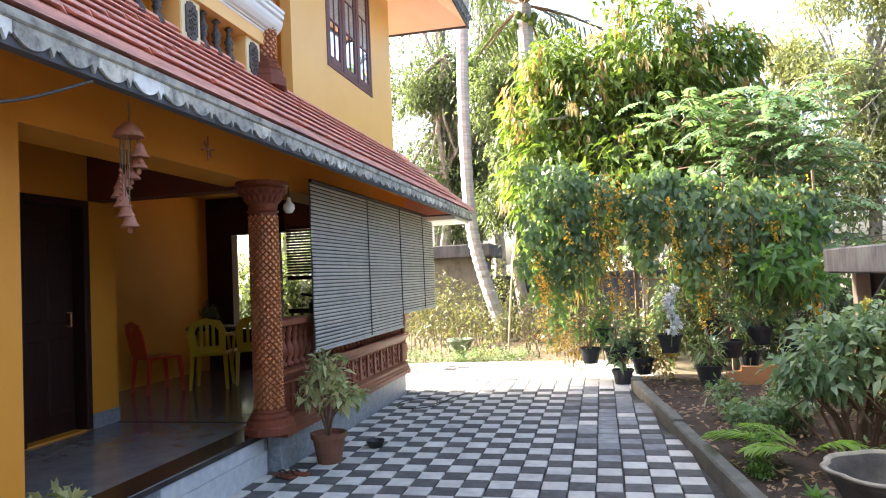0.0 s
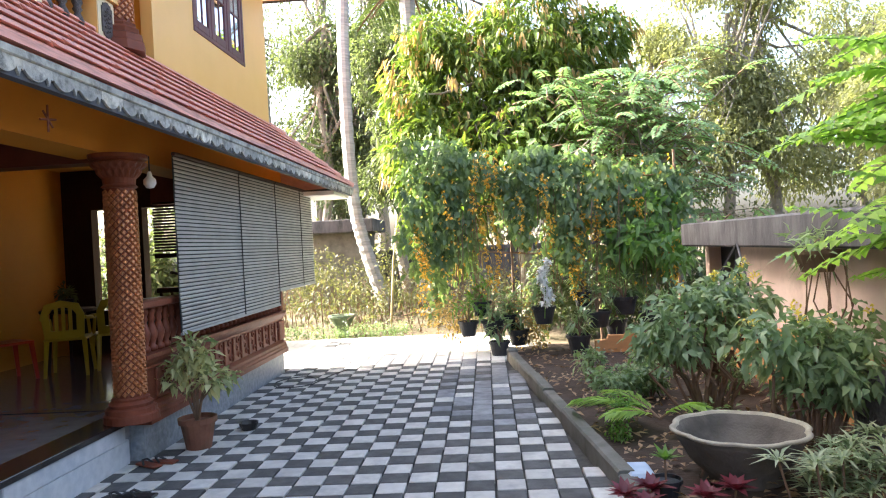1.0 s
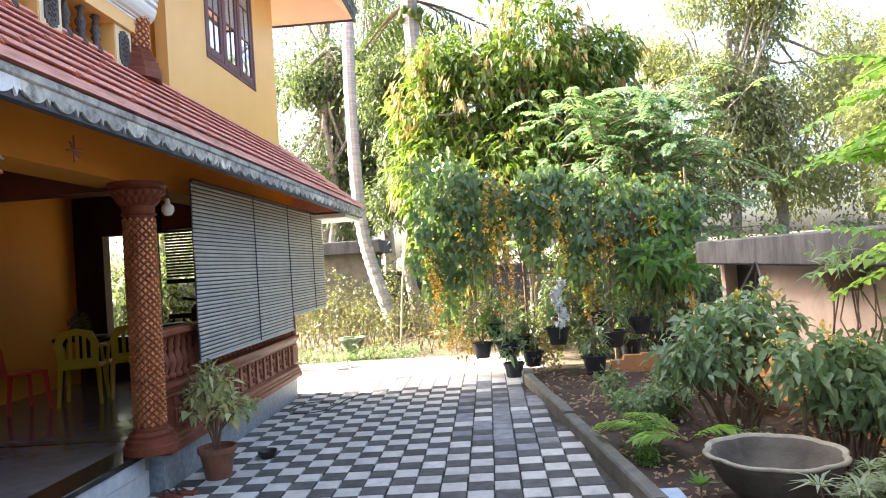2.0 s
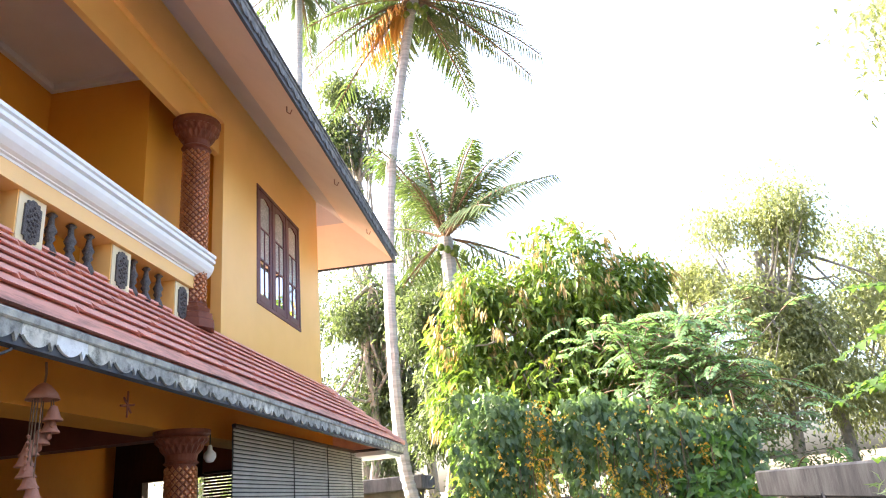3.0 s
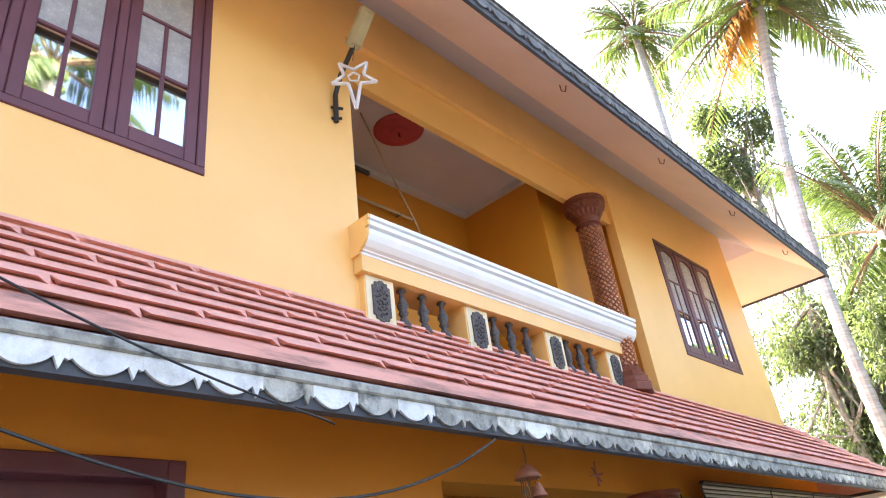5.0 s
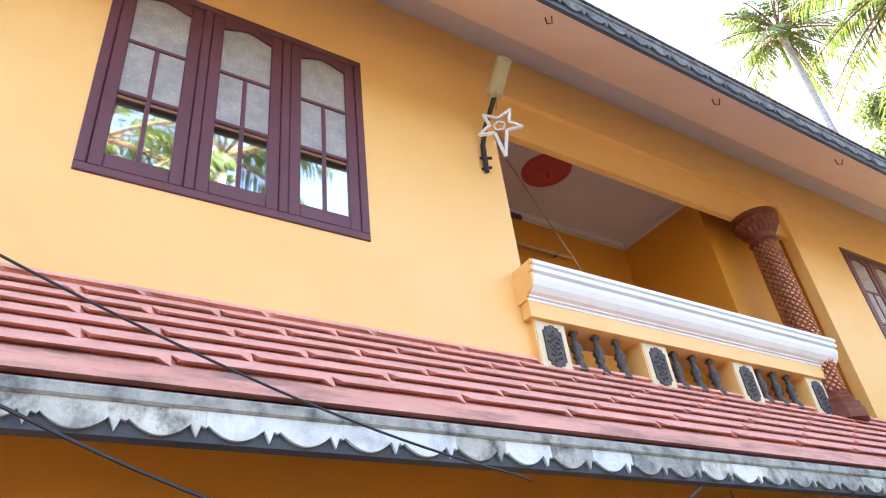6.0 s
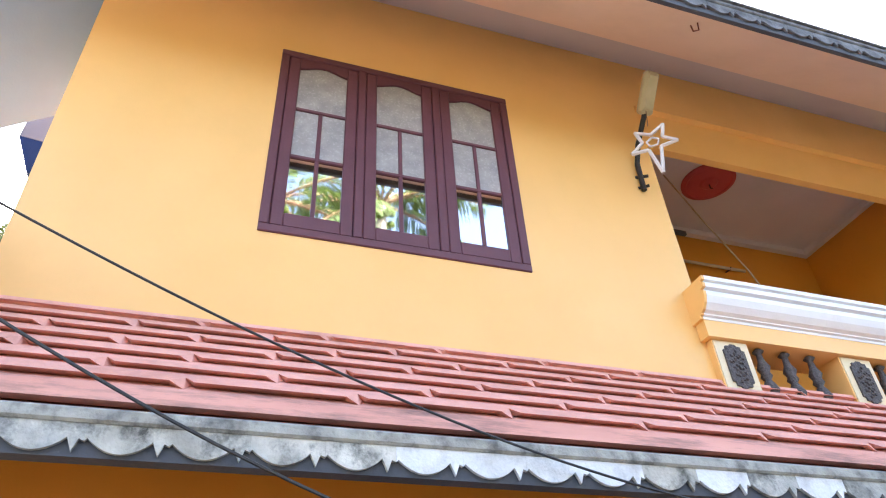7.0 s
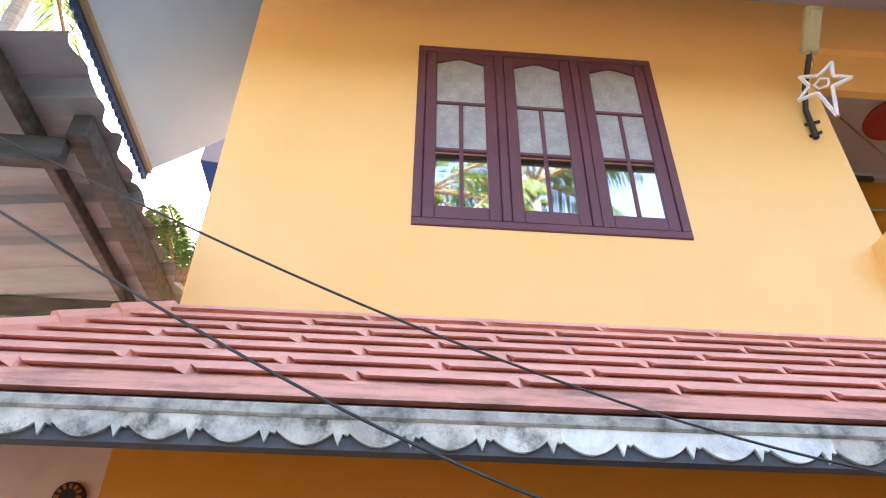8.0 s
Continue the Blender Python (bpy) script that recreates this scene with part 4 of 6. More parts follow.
# cables
for name, pts_, r in (("cable", [(-2.02, -2.75, 2.515), (-1.88, -2.95, 2.442), (-1.88, -3.3, 2.286), (-1.88, -3.7, 2.183), (-1.88, -4.1, 2.154), (-1.88, -4.5, 2.188), (-1.88, -5.0, 2.307), (-1.88, -5.5, 2.493), (-1.88, -6.0, 2.728), (-1.88, -6.6, 3.052), (-1.88, -7.2, 3.391), (-1.88, -9.0, 4.41)], 0.0058),
                      ("cable", [(-1.88, -9.0, 4.57), (-1.88, -7.2, 3.684), (-1.88, -6.6, 3.39), (-1.88, -6.0, 3.111), (-1.88, -5.5, 2.9), (-1.88, -5.0, 2.716), (-1.88, -4.6, 2.594), (-1.88, -4.25, 2.509), (-1.88, -3.95, 2.454), (-1.92, -3.85, 2.45)], 0.0046)):
    c = thing(name, (0, 0, 0), "thin black service cable slung along the eave", "cable")
    fine_pts = []
    P_ = [Vector(p) for p in pts_]
    for i in range(len(P_) - 1):
        a, b, c2, d2 = P_[max(i - 1, 0)], P_[i], P_[i + 1], P_[min(i + 2, len(P_) - 1)]
        for u in (0, 0.25, 0.5, 0.75):
            fine_pts.append(0.5 * (2 * b + (c2 - a) * u + (2 * a - 5 * b + 4 * c2 - d2) * u * u + (3 * b - a - 3 * c2 + d2) * u ** 3))
    part("sheath", Shape().tube(fine_pts + [P_[-1]], r, 6), BLACK, c)

# ---- neighbouring lean-to and wall at the near end ----
SHEET = surf("weathered_metal_sheet", (0.14, 0.17, 0.205), (0.22, 0.255, 0.29), 5, 0.6, 0.3, stain=0.45, stain_col=(0.14, 0.09, 0.08), stain_scale=3, stretch=(1, 0.3, 1))
OLDWOOD = surf("dark_old_timber", (0.035, 0.034, 0.034), (0.09, 0.09, 0.09), 5, 0.85, 0.4, stretch=(4, 1, 4))
lean = thing("lean_to_roof", (0, 0, 0), "weathered corrugated sheet roof on dark timbers beside the house", "shed roof")
n = 60
v, f = [], []
for i in range(n + 1):
    x = -3.75 + 2.1 * i / n
    ph = (i % 10) / 10
    h = 0.045 * max(0.0, math.sin(math.pi * min(ph / 0.4, 1.0))) if ph < 0.4 else 0.0
    v += [(x, -6.98 - 0.02 * math.sin(i), 4.06 + h), (x, -11.0, 3.6 + h)]
for i in range(n):
    f.append((2 * i, 2 * i + 2, 2 * i + 3, 2 * i + 1))
part("sheet", Shape().add(v, f), SHEET, lean, "corrugated metal sheet")
part("rafter", Shape().bbox(-3.7, -2.10, -7.11, -7.02, 3.92, 4.05, 0.006), OLDWOOD, lean)
part("rafter", Shape().bbox(-3.7, -1.70, -7.31, -7.26, 3.95, 4.03, 0.006), OLDWOOD, lean)
for xx in (-2.2, -3.6):
    part("purlin", Shape().bbox(xx, xx + 0.07, -11.0, -7.115, 3.80, 3.94, 0.006), OLDWOOD, lean)
part("post", Shape().bbox(-3.68, -3.58, -7.9, -7.8, 0, 3.9, 0.01), OLDWOOD, lean)
part("post", Shape().bbox(-3.68, -3.58, -10.9, -10.8, 0, 3.6, 0.01), OLDWOOD, lean)
struct("wall_side_yard", Shape().box(-3.10, -2.92, -10.5, Y0, 0, 3.08), PINK, "faded pink side wall beyond the ochre wall", "wall")
mt_ = thing("wall_dial", (-2.92, -6.95, 2.60), "black round wall ornament with a pale toothed ring", "ornament")
part("disc", Shape().lathe([(0.001, 0), (0.066, 0), (0.066, 0.025), (0.058, 0.03), (0.001, 0.03)], 24), BLACK, mt_).matrix_basis = pose(0, 0, 0, 0, 90, 0)
tt = Shape()
for i in range(12):
    tt.add(*(lambda q: (q.v, q.f))(Shape().box(-0.006, 0.006, 0.036, 0.056, 0.03, 0.036)))
    k = len(tt.v) - 8
    ca, sa = math.cos(i * math.pi / 6), math.sin(i * math.pi / 6)
    tt.v[k:] = [(x * ca - y * sa, x * sa + y * ca, z) for x, y, z in tt.v[k:]]
part("ring", tt, GOLD, mt_).matrix_basis = pose(0, 0, 0, 0, 90, 0)


# ---- ground, bed, kerb, outbuilding ----
s = Shape()
n = 70
xs = [-60 + 120 * (i / n) for i in range(n + 1)]
ys = [-40 + 160 * (i / n) for i in range(n + 1)]
for y in ys:
    s.v += [(x, y, -0.06 + (0.05 * noise.noise(Vector((x * 0.3, y * 0.3, 0))) + max(0, y - 8) * 0.03 if y > 8 else 0)) for x in xs]
s.f = [(j * (n + 1) + i, j * (n + 1) + i + 1, (j + 1) * (n + 1) + i + 1, (j + 1) * (n + 1) + i) for j in range(n) for i in range(n)]
struct("ground", s, GRASSY, "dry grassy garden ground strewn with fallen leaves", "ground")


def kerb_x(y):
    return 0.44 + (4.15 - y) * 0.1053


s = Shape()
for i in range(74):
    for j in range(14):
        y0, y1 = -10.0 + 15.2 * i / 74, -10.0 + 15.2 * (i + 1) / 74
        q = []
        for y, u in ((y0, j / 14), (y0, (j + 1) / 14), (y1, (j + 1) / 14), (y1, j / 14)):
            x = kerb_x(y) + 0.1 + (3.0 - kerb_x(y)) * u
            q.append((x, y, 0.03 + 0.05 * noise.noise(Vector((x * 2, y * 2, 3)))))
        s.add(q, [(0, 1, 2, 3)])
struct("garden_bed", s, SOIL, "brown soil bed strewn with dead leaves", "ground")
s = Shape().add([(-7, -14, -0.02), (kerb_x(-14), -14, -0.02), (kerb_x(4.15), 4.15, -0.02), (1.2, 5.2, -0.02), (0.3, 7.1, -0.02), (-7, 7.1, -0.02)], [(0, 1, 2, 3, 4, 5)])
pave = struct("pavement", s, JOINT, "chequered driveway of pale and charcoal square pavers", "pavement")
kerb = struct("kerb", Shape().box(2, 2.01, -2, -1.99, -0.2, -0.19), KERB, "mossy cement kerb along the garden bed", "kerb")
for i in range(-8, 9):
    y0, y1 = -3.4 + 0.84 * i, -3.4 + 0.84 * (i + 1) - 0.008
    x0, x1 = kerb_x(y0), kerb_x(y1)
    h = 0.13 + 0.012 * math.sin(i * 2.3)
    o = [(0.0, -0.05), (0.0, h - 0.015), (0.015, h), (0.105, h), (0.12, h - 0.02), (0.12, -0.05)]
    v = [(x0 + a, y0, z) for a, z in o] + [(x1 + a, y1, z) for a, z in o]
    part("kerbstone", Shape().add(v, [(k, (k + 1) % 6, 6 + (k + 1) % 6, 6 + k) for k in range(6)] + [(5, 4, 3, 2, 1, 0), (6, 7, 8, 9, 10, 11)]), KERB, kerb)
part("end_post", Shape().bbox(kerb_x(4.15) - 0.02, kerb_x(4.15) + 0.13, 4.12, 4.26, -0.05, 0.17, 0.03), KERB, kerb)

out = thing("outbuilding", (0, 0, 0), "low pink outbuilding with a stained concrete slab roof", "outbuilding")
part("wall", Shape().box(3.05, 3.2, -6.0, 2.65, -0.1, 1.43).box(3.05, 3.2, 2.65, 3.75, -0.1, 0.5).box(3.05, 3.2, 3.75, 3.9, -0.1, 1.43), PINK, out, "faded pink wall")
part("dado", Shape().box(3.02, 3.05, -6.0, 3.9, -0.1, 0.62), ORANGE, out, "peeling orange lower wall")
part("roof_slab", Shape().bbox(2.75, 5.2, -6.0, 3.9, 1.44, 1.73, 0.02), CONCRETE, out, "black-streaked concrete roof slab")
# Black panel behind the hatch stands in for the shade indoors.
part("doorway", Shape().box(3.22, 3.24, 2.3, 3.88, 0.3, 1.43), BLACK, out, "dark open hatch")
part("end_wall", Shape().box(3.2, 5.0, -6.0, -5.85, -0.1, 1.44), PINK, out)
part("end_wall", Shape().box(3.25, 5.0, 3.75, 3.9, -0.1, 1.44), PINK, out)
part("rear_wall", Shape().box(5.0, 5.15, -6.0, 3.9, -0.1, 1.44), PINK, out)
part("pipe", Shape().tube([(2.98, 0.95, 0.05), (2.98, 0.95, 0.62)], 0.045, 10), CONCRETE, out, "grey drain pipe")

ROUGH = surf("rough_cast_grey", (0.10, 0.098, 0.095), (0.22, 0.215, 0.205), 30, 0.95, 1.0, fine=45)
pier = thing("rough_pier", (2.80, -0.95, -0.02), "rough-cast grey cement pier beside the outbuilding", "pier")
part("shaft", Shape().bbox(0, 0.24, 0, 0.85, 0, 0.60, 0.03), ROUGH, pier)

# distant boundary wall and a low roof behind the garden
bw = struct("boundary_wall", Shape().box(-20, 3.5, 15.0, 15.25, -0.1, 1.45).box(-20, 3.5, 14.95, 15.3, 1.45, 1.55), CONCRETE, "mossy grey boundary wall behind the garden", "wall")
hut = thing("garden_hut", (-4.6, 13.6, 0), "small grey concrete hut with a flat roof behind the garden", "hut")
part("wall", Shape().box(-1.6, 1.5, -0.2, 1.6, -0.1, 2.1), KERB, hut)
part("roof_slab", Shape().bbox(-1.9, 1.8, -0.5, 1.9, 2.1, 2.45, 0.02), CONCRETE, hut, "weathered slab roof")

# ---- trees ----


def sprig(base, way, length, pairs, leaf, width, sag=0.35, lift=0.0, start=0.15, sweep=0.55, taper=True):
    """A pinnate leaf: its rachis path and the places, ways and sizes of its leaflets."""
    base, way = Vector(base), Vector(way).normalized()
    side = way.cross(Vector((0, 0, 1)))
    side = side.normalized() if side.length > 0.05 else Vector((1, 0, 0))
    path, at, al, no, ln = [], [], [], [], []
    for k in range(pairs + 1):
        t = k / pairs
        p = base + way * length * t + Vector((0, 0, -1)) * sag * length * t * t
        path.append(p)
        tang = (way + Vector((0, 0, -2 * sag * t))).normalized()
        up = side.cross(tang)
        if t < start:
            continue
        s_ = math.sin(math.pi * min(1, 0.18 + 0.82 * t)) if taper else 1.0
        for sg in (-1, 1):
            at.append(p)
            al.append(side * sg + tang * sweep + up * lift)
            no.append(up)
            ln.append(leaf * (0.35 + 0.65 * s_))
    return path, at, al, no, ln


def pinnate_crown(leaf_mat, stem_mat, parent, fronds, pairs, leaf, width, sag, lift, stem_r, name="frond_leaves", droop=0.25, **kw):
    A, L, N, S = [], [], [], []
    stem = Shape()
    for base, way, length in fronds:
        path, at, al, no, ln = sprig(base, way, length, pairs, leaf, width, sag, lift, **kw)
        A += at; L += al; N += no; S += ln
        one_stem = path[::max(1, pairs // 6)] + [path[-1]]
        rad = list(np.linspace(stem_r, stem_r * 0.25, len(one_stem)))
        if len(fronds) > 60:
            stem.tube(one_stem, rad, 5)
        else:
            part("frond_stem", Shape().tube(one_stem, rad, 5), stem_mat, parent)
    A, L, N = (np.array([tuple(q) for q in z]) for z in (A, L, N))
    L = L + rng.normal(size=L.shape) * 0.10
    part(name, leaves_mesh(name, leaf_mat, A, L, N, np.array(S), width, 0.2, droop), leaf_mat, parent)
    if stem.v:
        tagged(part("frond_stem", stem, stem_mat, parent), "", "", "", "stuff")


def palm(at, path, r0, r1, fronds, length, label, dry=((0.8, 0.5), (-0.7, 0.6)), leaf=0.75, seed=0, steep=0.5, lowest=-0.9, sag=0.42):
    g = np.random.default_rng(seed)
    t = thing("coconut_palm", at, label, "palm tree", "coconut palms")
    tr = Shape()
    P_ = [Vector(p) for p in path]
    dense = []
    for i in range(len(P_) - 1):
        a, b, c2, d2 = P_[max(i - 1, 0)], P_[i], P_[i + 1], P_[min(i + 2, len(P_) - 1)]
        for u in np.linspace(0, 1, 14, endpoint=False):
            dense.append(0.5 * (2 * b + (c2 - a) * u + (2 * a - 5 * b + 4 * c2 - d2) * u * u + (3 * b - a - 3 * c2 + d2) * u ** 3))
    dense.append(P_[-1])
    rad = [r0 + (r1 - r0) * (i / len(dense)) ** 0.5 + (0.012 if i % 2 else -0.006) for i in range(len(dense))]
    tr.tube(dense, rad, 10)
    part("trunk", tr, PALMBARK, t, "grey ringed trunk")
    top = P_[-1]
    live, dead = [], []
    for k in range(fronds):
        az = k * 2.4 + g.normal() * 0.2
        el = g.uniform(lowest, 1.15) if k > 5 else g.uniform(0.9, 1.4)
        w = Vector((math.cos(az) * math.cos(el), math.sin(az) * math.cos(el), math.sin(el) * steep + 0.15))
        live.append((top, w, length * g.uniform(0.8, 1.1)))
    for dx, dy in dry:
        dead.append((top, Vector((dx, dy, -0.25)), length * g.uniform(0.5, 0.62)))
    pinnate_crown(PALMLEAF, TWIG, t, live, 42, leaf, 0.055, sag, -0.25, 0.045, "green_fronds", 0.45, sweep=0.7)
    if dead:
        pinnate_crown(DRYPALM, TWIG, t, dead, 34, leaf * 0.9, 0.07, 0.75, -0.3, 0.04, "dry_fronds", 0.7, sweep=0.5)
    for k in range(9):
        a = k * 0.7
        nut = Shape().lathe([(0.01, -0.13), (0.09, -0.07), (0.11, 0.0), (0.08, 0.08), (0.01, 0.12)], 8, (top.x + 0.28 * math.cos(a), top.y + 0.28 * math.sin(a), top.z - 0.35 - 0.1 * (k % 3)))
        part("coconut", nut, MANGO, t, "green coconut")
    return t


palm((-2.16, 11, -0.1), [(0.05, 0, 0), (-0.45, 0, 1.6), (-0.72, 0, 3.0), (-0.78, 0, 5.5), (-0.70, 0, 8), (-0.38, 0, 11), (0.35, 0, 14.8), (0.58, 0, 15.6)], 0.165, 0.13, 34, 3.4, "tall coconut palm with a leaning ringed grey trunk", ((-1, -0.1), (-0.9, 0.2), (-0.95, -0.35)), 0.85, 3)
palm((-6.4, 15.5, -0.1), [(0.4, 0, 0), (0.1, 0, 6), (-0.2, 0, 12), (-0.12, 0, 18), (-0.05, 0, 21.2)], 0.18, 0.13, 30, 3.3, "tall slender coconut palm behind the house", (), 0.85, 5)
palm((-1.5, 13.2, -0.1), [(0, 0, 0), (0, 0, 4), (-0.08, 0, 8.95)], 0.24, 0.2, 32, 4.2, "shorter coconut palm with upright bright fronds", (), 1.0, 9, 1.7, -0.2, 0.32)
palm((-7.6, -12.2, -0.1), [(0, 0, 0), (0.0, -0.1, 5), (0.1, -0.15, 11.5), (0.15, -0.2, 13.6)], 0.19, 0.15, 22, 3.8, "coconut palm behind the lean-to roof", ((0.7, 0.6),), 0.8, 12, 0.5, -1.1)
palm((-10.0, -9.4, -0.1), [(0, 0, 0), (0.1, 0, 4), (0.0, 0.0, 8.2)], 0.15, 0.13, 16, 2.0, "young coconut palm behind the house", (), 0.6, 15, 0.9, -0.3)
# palms across the lane, mirrored in the panes
palm((6.4, -5.4, -0.1), [(0, 0, 0), (-0.1, 0.1, 6), (-0.3, 0.3, 12.4)], 0.2, 0.15, 20, 3.6, "coconut palm across the lane", (), 0.9, 21, 0.5, -1.2)
palm((7.0, -2.6, -0.1), [(0, 0, 0), (0.1, 0.1, 6), (0.0, 0.2, 13.6)], 0.2, 0.15, 20, 3.6, "coconut palm across the lane", (), 0.9, 22, 0.5, -1.2)

mango = thing("mango_tree", (1.0, 8.6, -0.08), "dense mango tree with bright sunlit leaves and bronze flushes", "tree")
blobs = [(-1.7, 0, 3.6, 1.1, 1.1, 1.3), (-1.5, -0.2, 2.2, 0.9, 0.9, 1.0), (-1.0, 0.2, 5.0, 1.2, 1.1, 1.2), (0.2, 0.2, 6.0, 1.2, 1.2, 1.2), (0.9, 0.3, 5.3, 1.2, 1.2, 1.1), (0.1, 0, 4.2, 1.5, 1.3, 1.3), (1.6, 0.5, 4.6, 1.0, 1.0, 0.9), (-0.6, -0.9, 3.2, 1.1, 0.7, 0.9), (0.9, -0.8, 3.4, 1.1, 0.7, 0.8), (-2.0, 0.0, 4.7, 0.75, 0.8, 0.9), (-1.5, 0.1, 5.7, 0.8, 0.8, 0.7), (1.7, 0.4, 5.8, 0.8, 0.8, 0.6)]
me, c = crown_mesh("crown", MANGO, blobs, 1750, 10, 0.11, 0.25, 0.085, 0.55, 0.5, 0.7)
part("crown", me, MANGO, mango, "hanging bright green leaves")
me2, _ = crown_mesh("young_leaves", FLUSH, blobs[:5] + blobs[7:8] + blobs[9:], 230, 12, 0.07, 0.20, 0.05, 1.2, 0.95, 0.4)
part("young_leaves", me2, FLUSH, mango, "drooping bronze young leaves")
part("trunk", limbs([(0, 0.3, 0), (0.05, 0.3, 1.2), (-0.1, 0.3, 2.4), (0, 0.2, 3.6), (0.1, 0.2, 4.8)], 0.2, 0.08, c[::25]), BARK, mango)

feather = thing("feather_leaf_tree", (3.0, 6.9, -0.08), "small tree with long arching feathery leaves", "tree")
fr = []
g = np.random.default_rng(4)
for k in range(430):
    az, el = g.uniform(0, 6.28), g.uniform(-0.25, 0.8)
    u_ = g.random()
    b0 = Vector((g.normal() * (1.0 - 0.3 * u_) - 0.3, g.normal() * 0.5, 1.9 + 2.6 * u_))
    fr.append((b0, Vector((math.cos(az) * math.cos(el), math.sin(az) * math.cos(el) - 0.35, math.sin(el))), g.uniform(0.5, 0.9)))
pinnate_crown(FERNY, TWIG, feather, fr, 10, 0.17, 0.075, 0.4, 0.0, 0.014, "feathery_leaves")
part("trunk", limbs([(0, 0, 0), (-0.05, 0, 1.2), (-0.1, 0, 2.4), (-0.2, 0, 3.6), (-0.2, 0, 4.2)], 0.09, 0.03, [tuple(q[0]) for q in fr[::11]], 0.02), BARK, feather)


def forest_tree(at, height, spread, mat, label, clumps=700, per=9, leaf=0.26, seed=0, lean=(0, 0), low=0.35):
    g = np.random.default_rng(seed)
    t = thing("forest_tree", at, label, "tree", "trees behind the garden")
    bl = []
    for k in range(11):
        u = g.random()
        z = height * (low + (0.97 - low) * u)
        rr = spread * (0.35 + 0.25 * g.random())
        off = spread * 0.75 * math.sqrt(g.random()) * (1.1 - 0.5 * u)
        az = g.uniform(0, 6.28)
        bl.append((off * math.cos(az) + lean[0] * u, off * math.sin(az) * 0.8 + lean[1] * u, z, rr, rr, rr * 0.8))
    me, c = crown_mesh("crown", mat, bl, clumps, per, leaf * 1.1, leaf, leaf * 0.42, 0.4, 0.35, 0.9)
    part("crown", me, mat, t)
    k = 7
    tp = [(lean[0] * i / k + 0.12 * math.sin(i * 1.7 + seed), lean[1] * i / k, height * 0.85 * i / k) for i in range(k + 1)]
    part("trunk", limbs(tp, 0.06 + height * 0.016, 0.05, c[::max(1, clumps // 28)], 0.045), BARK, t)
    return t


for i, (x, y, h, sp, mt) in enumerate(((-4.6, 17.5, 9.5, 2.6, DARKLEAF), (-8.5, 20, 11.5, 3.2, DARKLEAF), (-2.6, 19.5, 10.5, 2.6, DARKLEAF), (-13, 22, 10, 3.5, DARKLEAF), (0.8, 22, 8, 3, HAZELEAF), (4.5, 22, 7.2, 2.6, HAZELEAF),
                                      (-7.8, 16.5, 6.0, 2.4, DARKLEAF), (-4.2, 24, 16.5, 3.0, DARKLEAF), (-3.4, 15.5, 7.0, 1.8, DARKLEAF), (-1.9, 12.3, 7.0, 1.25, DARKLEAF), (-4.3, 14.6, 9.5, 1.7, DARKLEAF))):
    forest_tree((x, y, 0.1), h, sp, mt, "tall dull green tree behind the garden", 850, 10, 0.18, 30 + i)
for i, (x, y, h, sp, ln) in enumerate(((7.6, 16.5, 9.6, 2.3, (0.3, 0)), (9.6, 17.5, 10.4, 2.8, (-0.6, 0)), (12.5, 18, 9.0, 3.0, (0, 0)), (6.2, 20, 7.5, 2.0, (0, 0)), (11.0, 12, 6.5, 2.2, (0, 0)), (5.4, 17.5, 8.2, 2.0, (0.3, 0)))):
    forest_tree((x, y, 0.1), h, sp, HAZELEAF, "slender olive-green tree with bare pale limbs", 1500, 11, 0.18, 60 + i, ln, 0.3)
forest_tree((-5.0, 17.2, 0.1), 17.6, 1.7, DARKLEAF, "tall leafy tree behind the coconut palms", 700, 10, 0.22, 121, (0.2, 0), 0.62)
forest_tree((8.3, 6.6, 0), 11.0, 1.6, HAZELEAF, "tall tree at the edge of the garden", 260, 8, 0.2, 77, (0.1, -0.4), 0.75)
# unseen greenery added across the lane: closes the view behind camera, dims low skylight
for i, (x, y) in enumerate(((10, -3), (12, -15), (5, -17), (-3, -18), (14, -8), (10.5, 0), (9, -6.5), (7.5, -11), (-14, -15))):
    forest_tree((x, y, 0), 6.2, 3.0, DARKLEAF, "roadside tree across the lane", 350, 8, 0.3, 90 + i)

# undergrowth behind the paved court
UNDER = leafy("weedy_leaf", (0.07, 0.085, 0.038), (0.16, 0.155, 0.075), 0.35)
me, _ = crown_mesh("undergrowth", UNDER, [(-3.6 + 0.55 * k, 9.2 + 1.2 * math.sin(k * 1.9), 0.35, 0.5, 0.6, 0.45 + 0.25 * (k % 3)) for k in range(11)] + [(-6.5 + 0.6 * k, 11.5 + 1.3 * math.sin(k * 2.3), 0.6, 0.6, 0.6, 0.7) for k in range(13)] + [(-5.0 + 0.55 * k, 11.9 + 0.3 * math.sin(k * 2.1), 1.15 + 0.25 * math.sin(k * 1.3), 0.5, 0.45, 0.75) for k in range(6)], 1050, 8, 0.1, 0.12, 0.05, 0.2, 0.3)
tagged(new("undergrowth", me), "sunlit weeds and shoots behind the court", "undergrowth", "", "stuff")
me, _ = crown_mesh("porch_side_shrubs", DARKLEAF, [(-6.6 + 0.45 * k, 7.0 + 0.3 * math.sin(k * 2.1), 1.1 + 0.35 * math.sin(k * 1.4), 0.45, 0.4, 1.1) for k in range(6)], 800, 8, 0.12, 0.18, 0.08, 0.2, 0.3)
tagged(new("porch_side_shrubs", me), "leafy shrubs seen through the open porch bays", "shrubs", "", "stuff")
me, _ = crown_mesh("hedge", SHRUB, [(-4.2 + 0.4 * k, 7.45, 0.1, 0.28, 0.2, 0.16) for k in range(8)], 260, 8, 0.05, 0.06, 0.03, 0.0, 0.3)
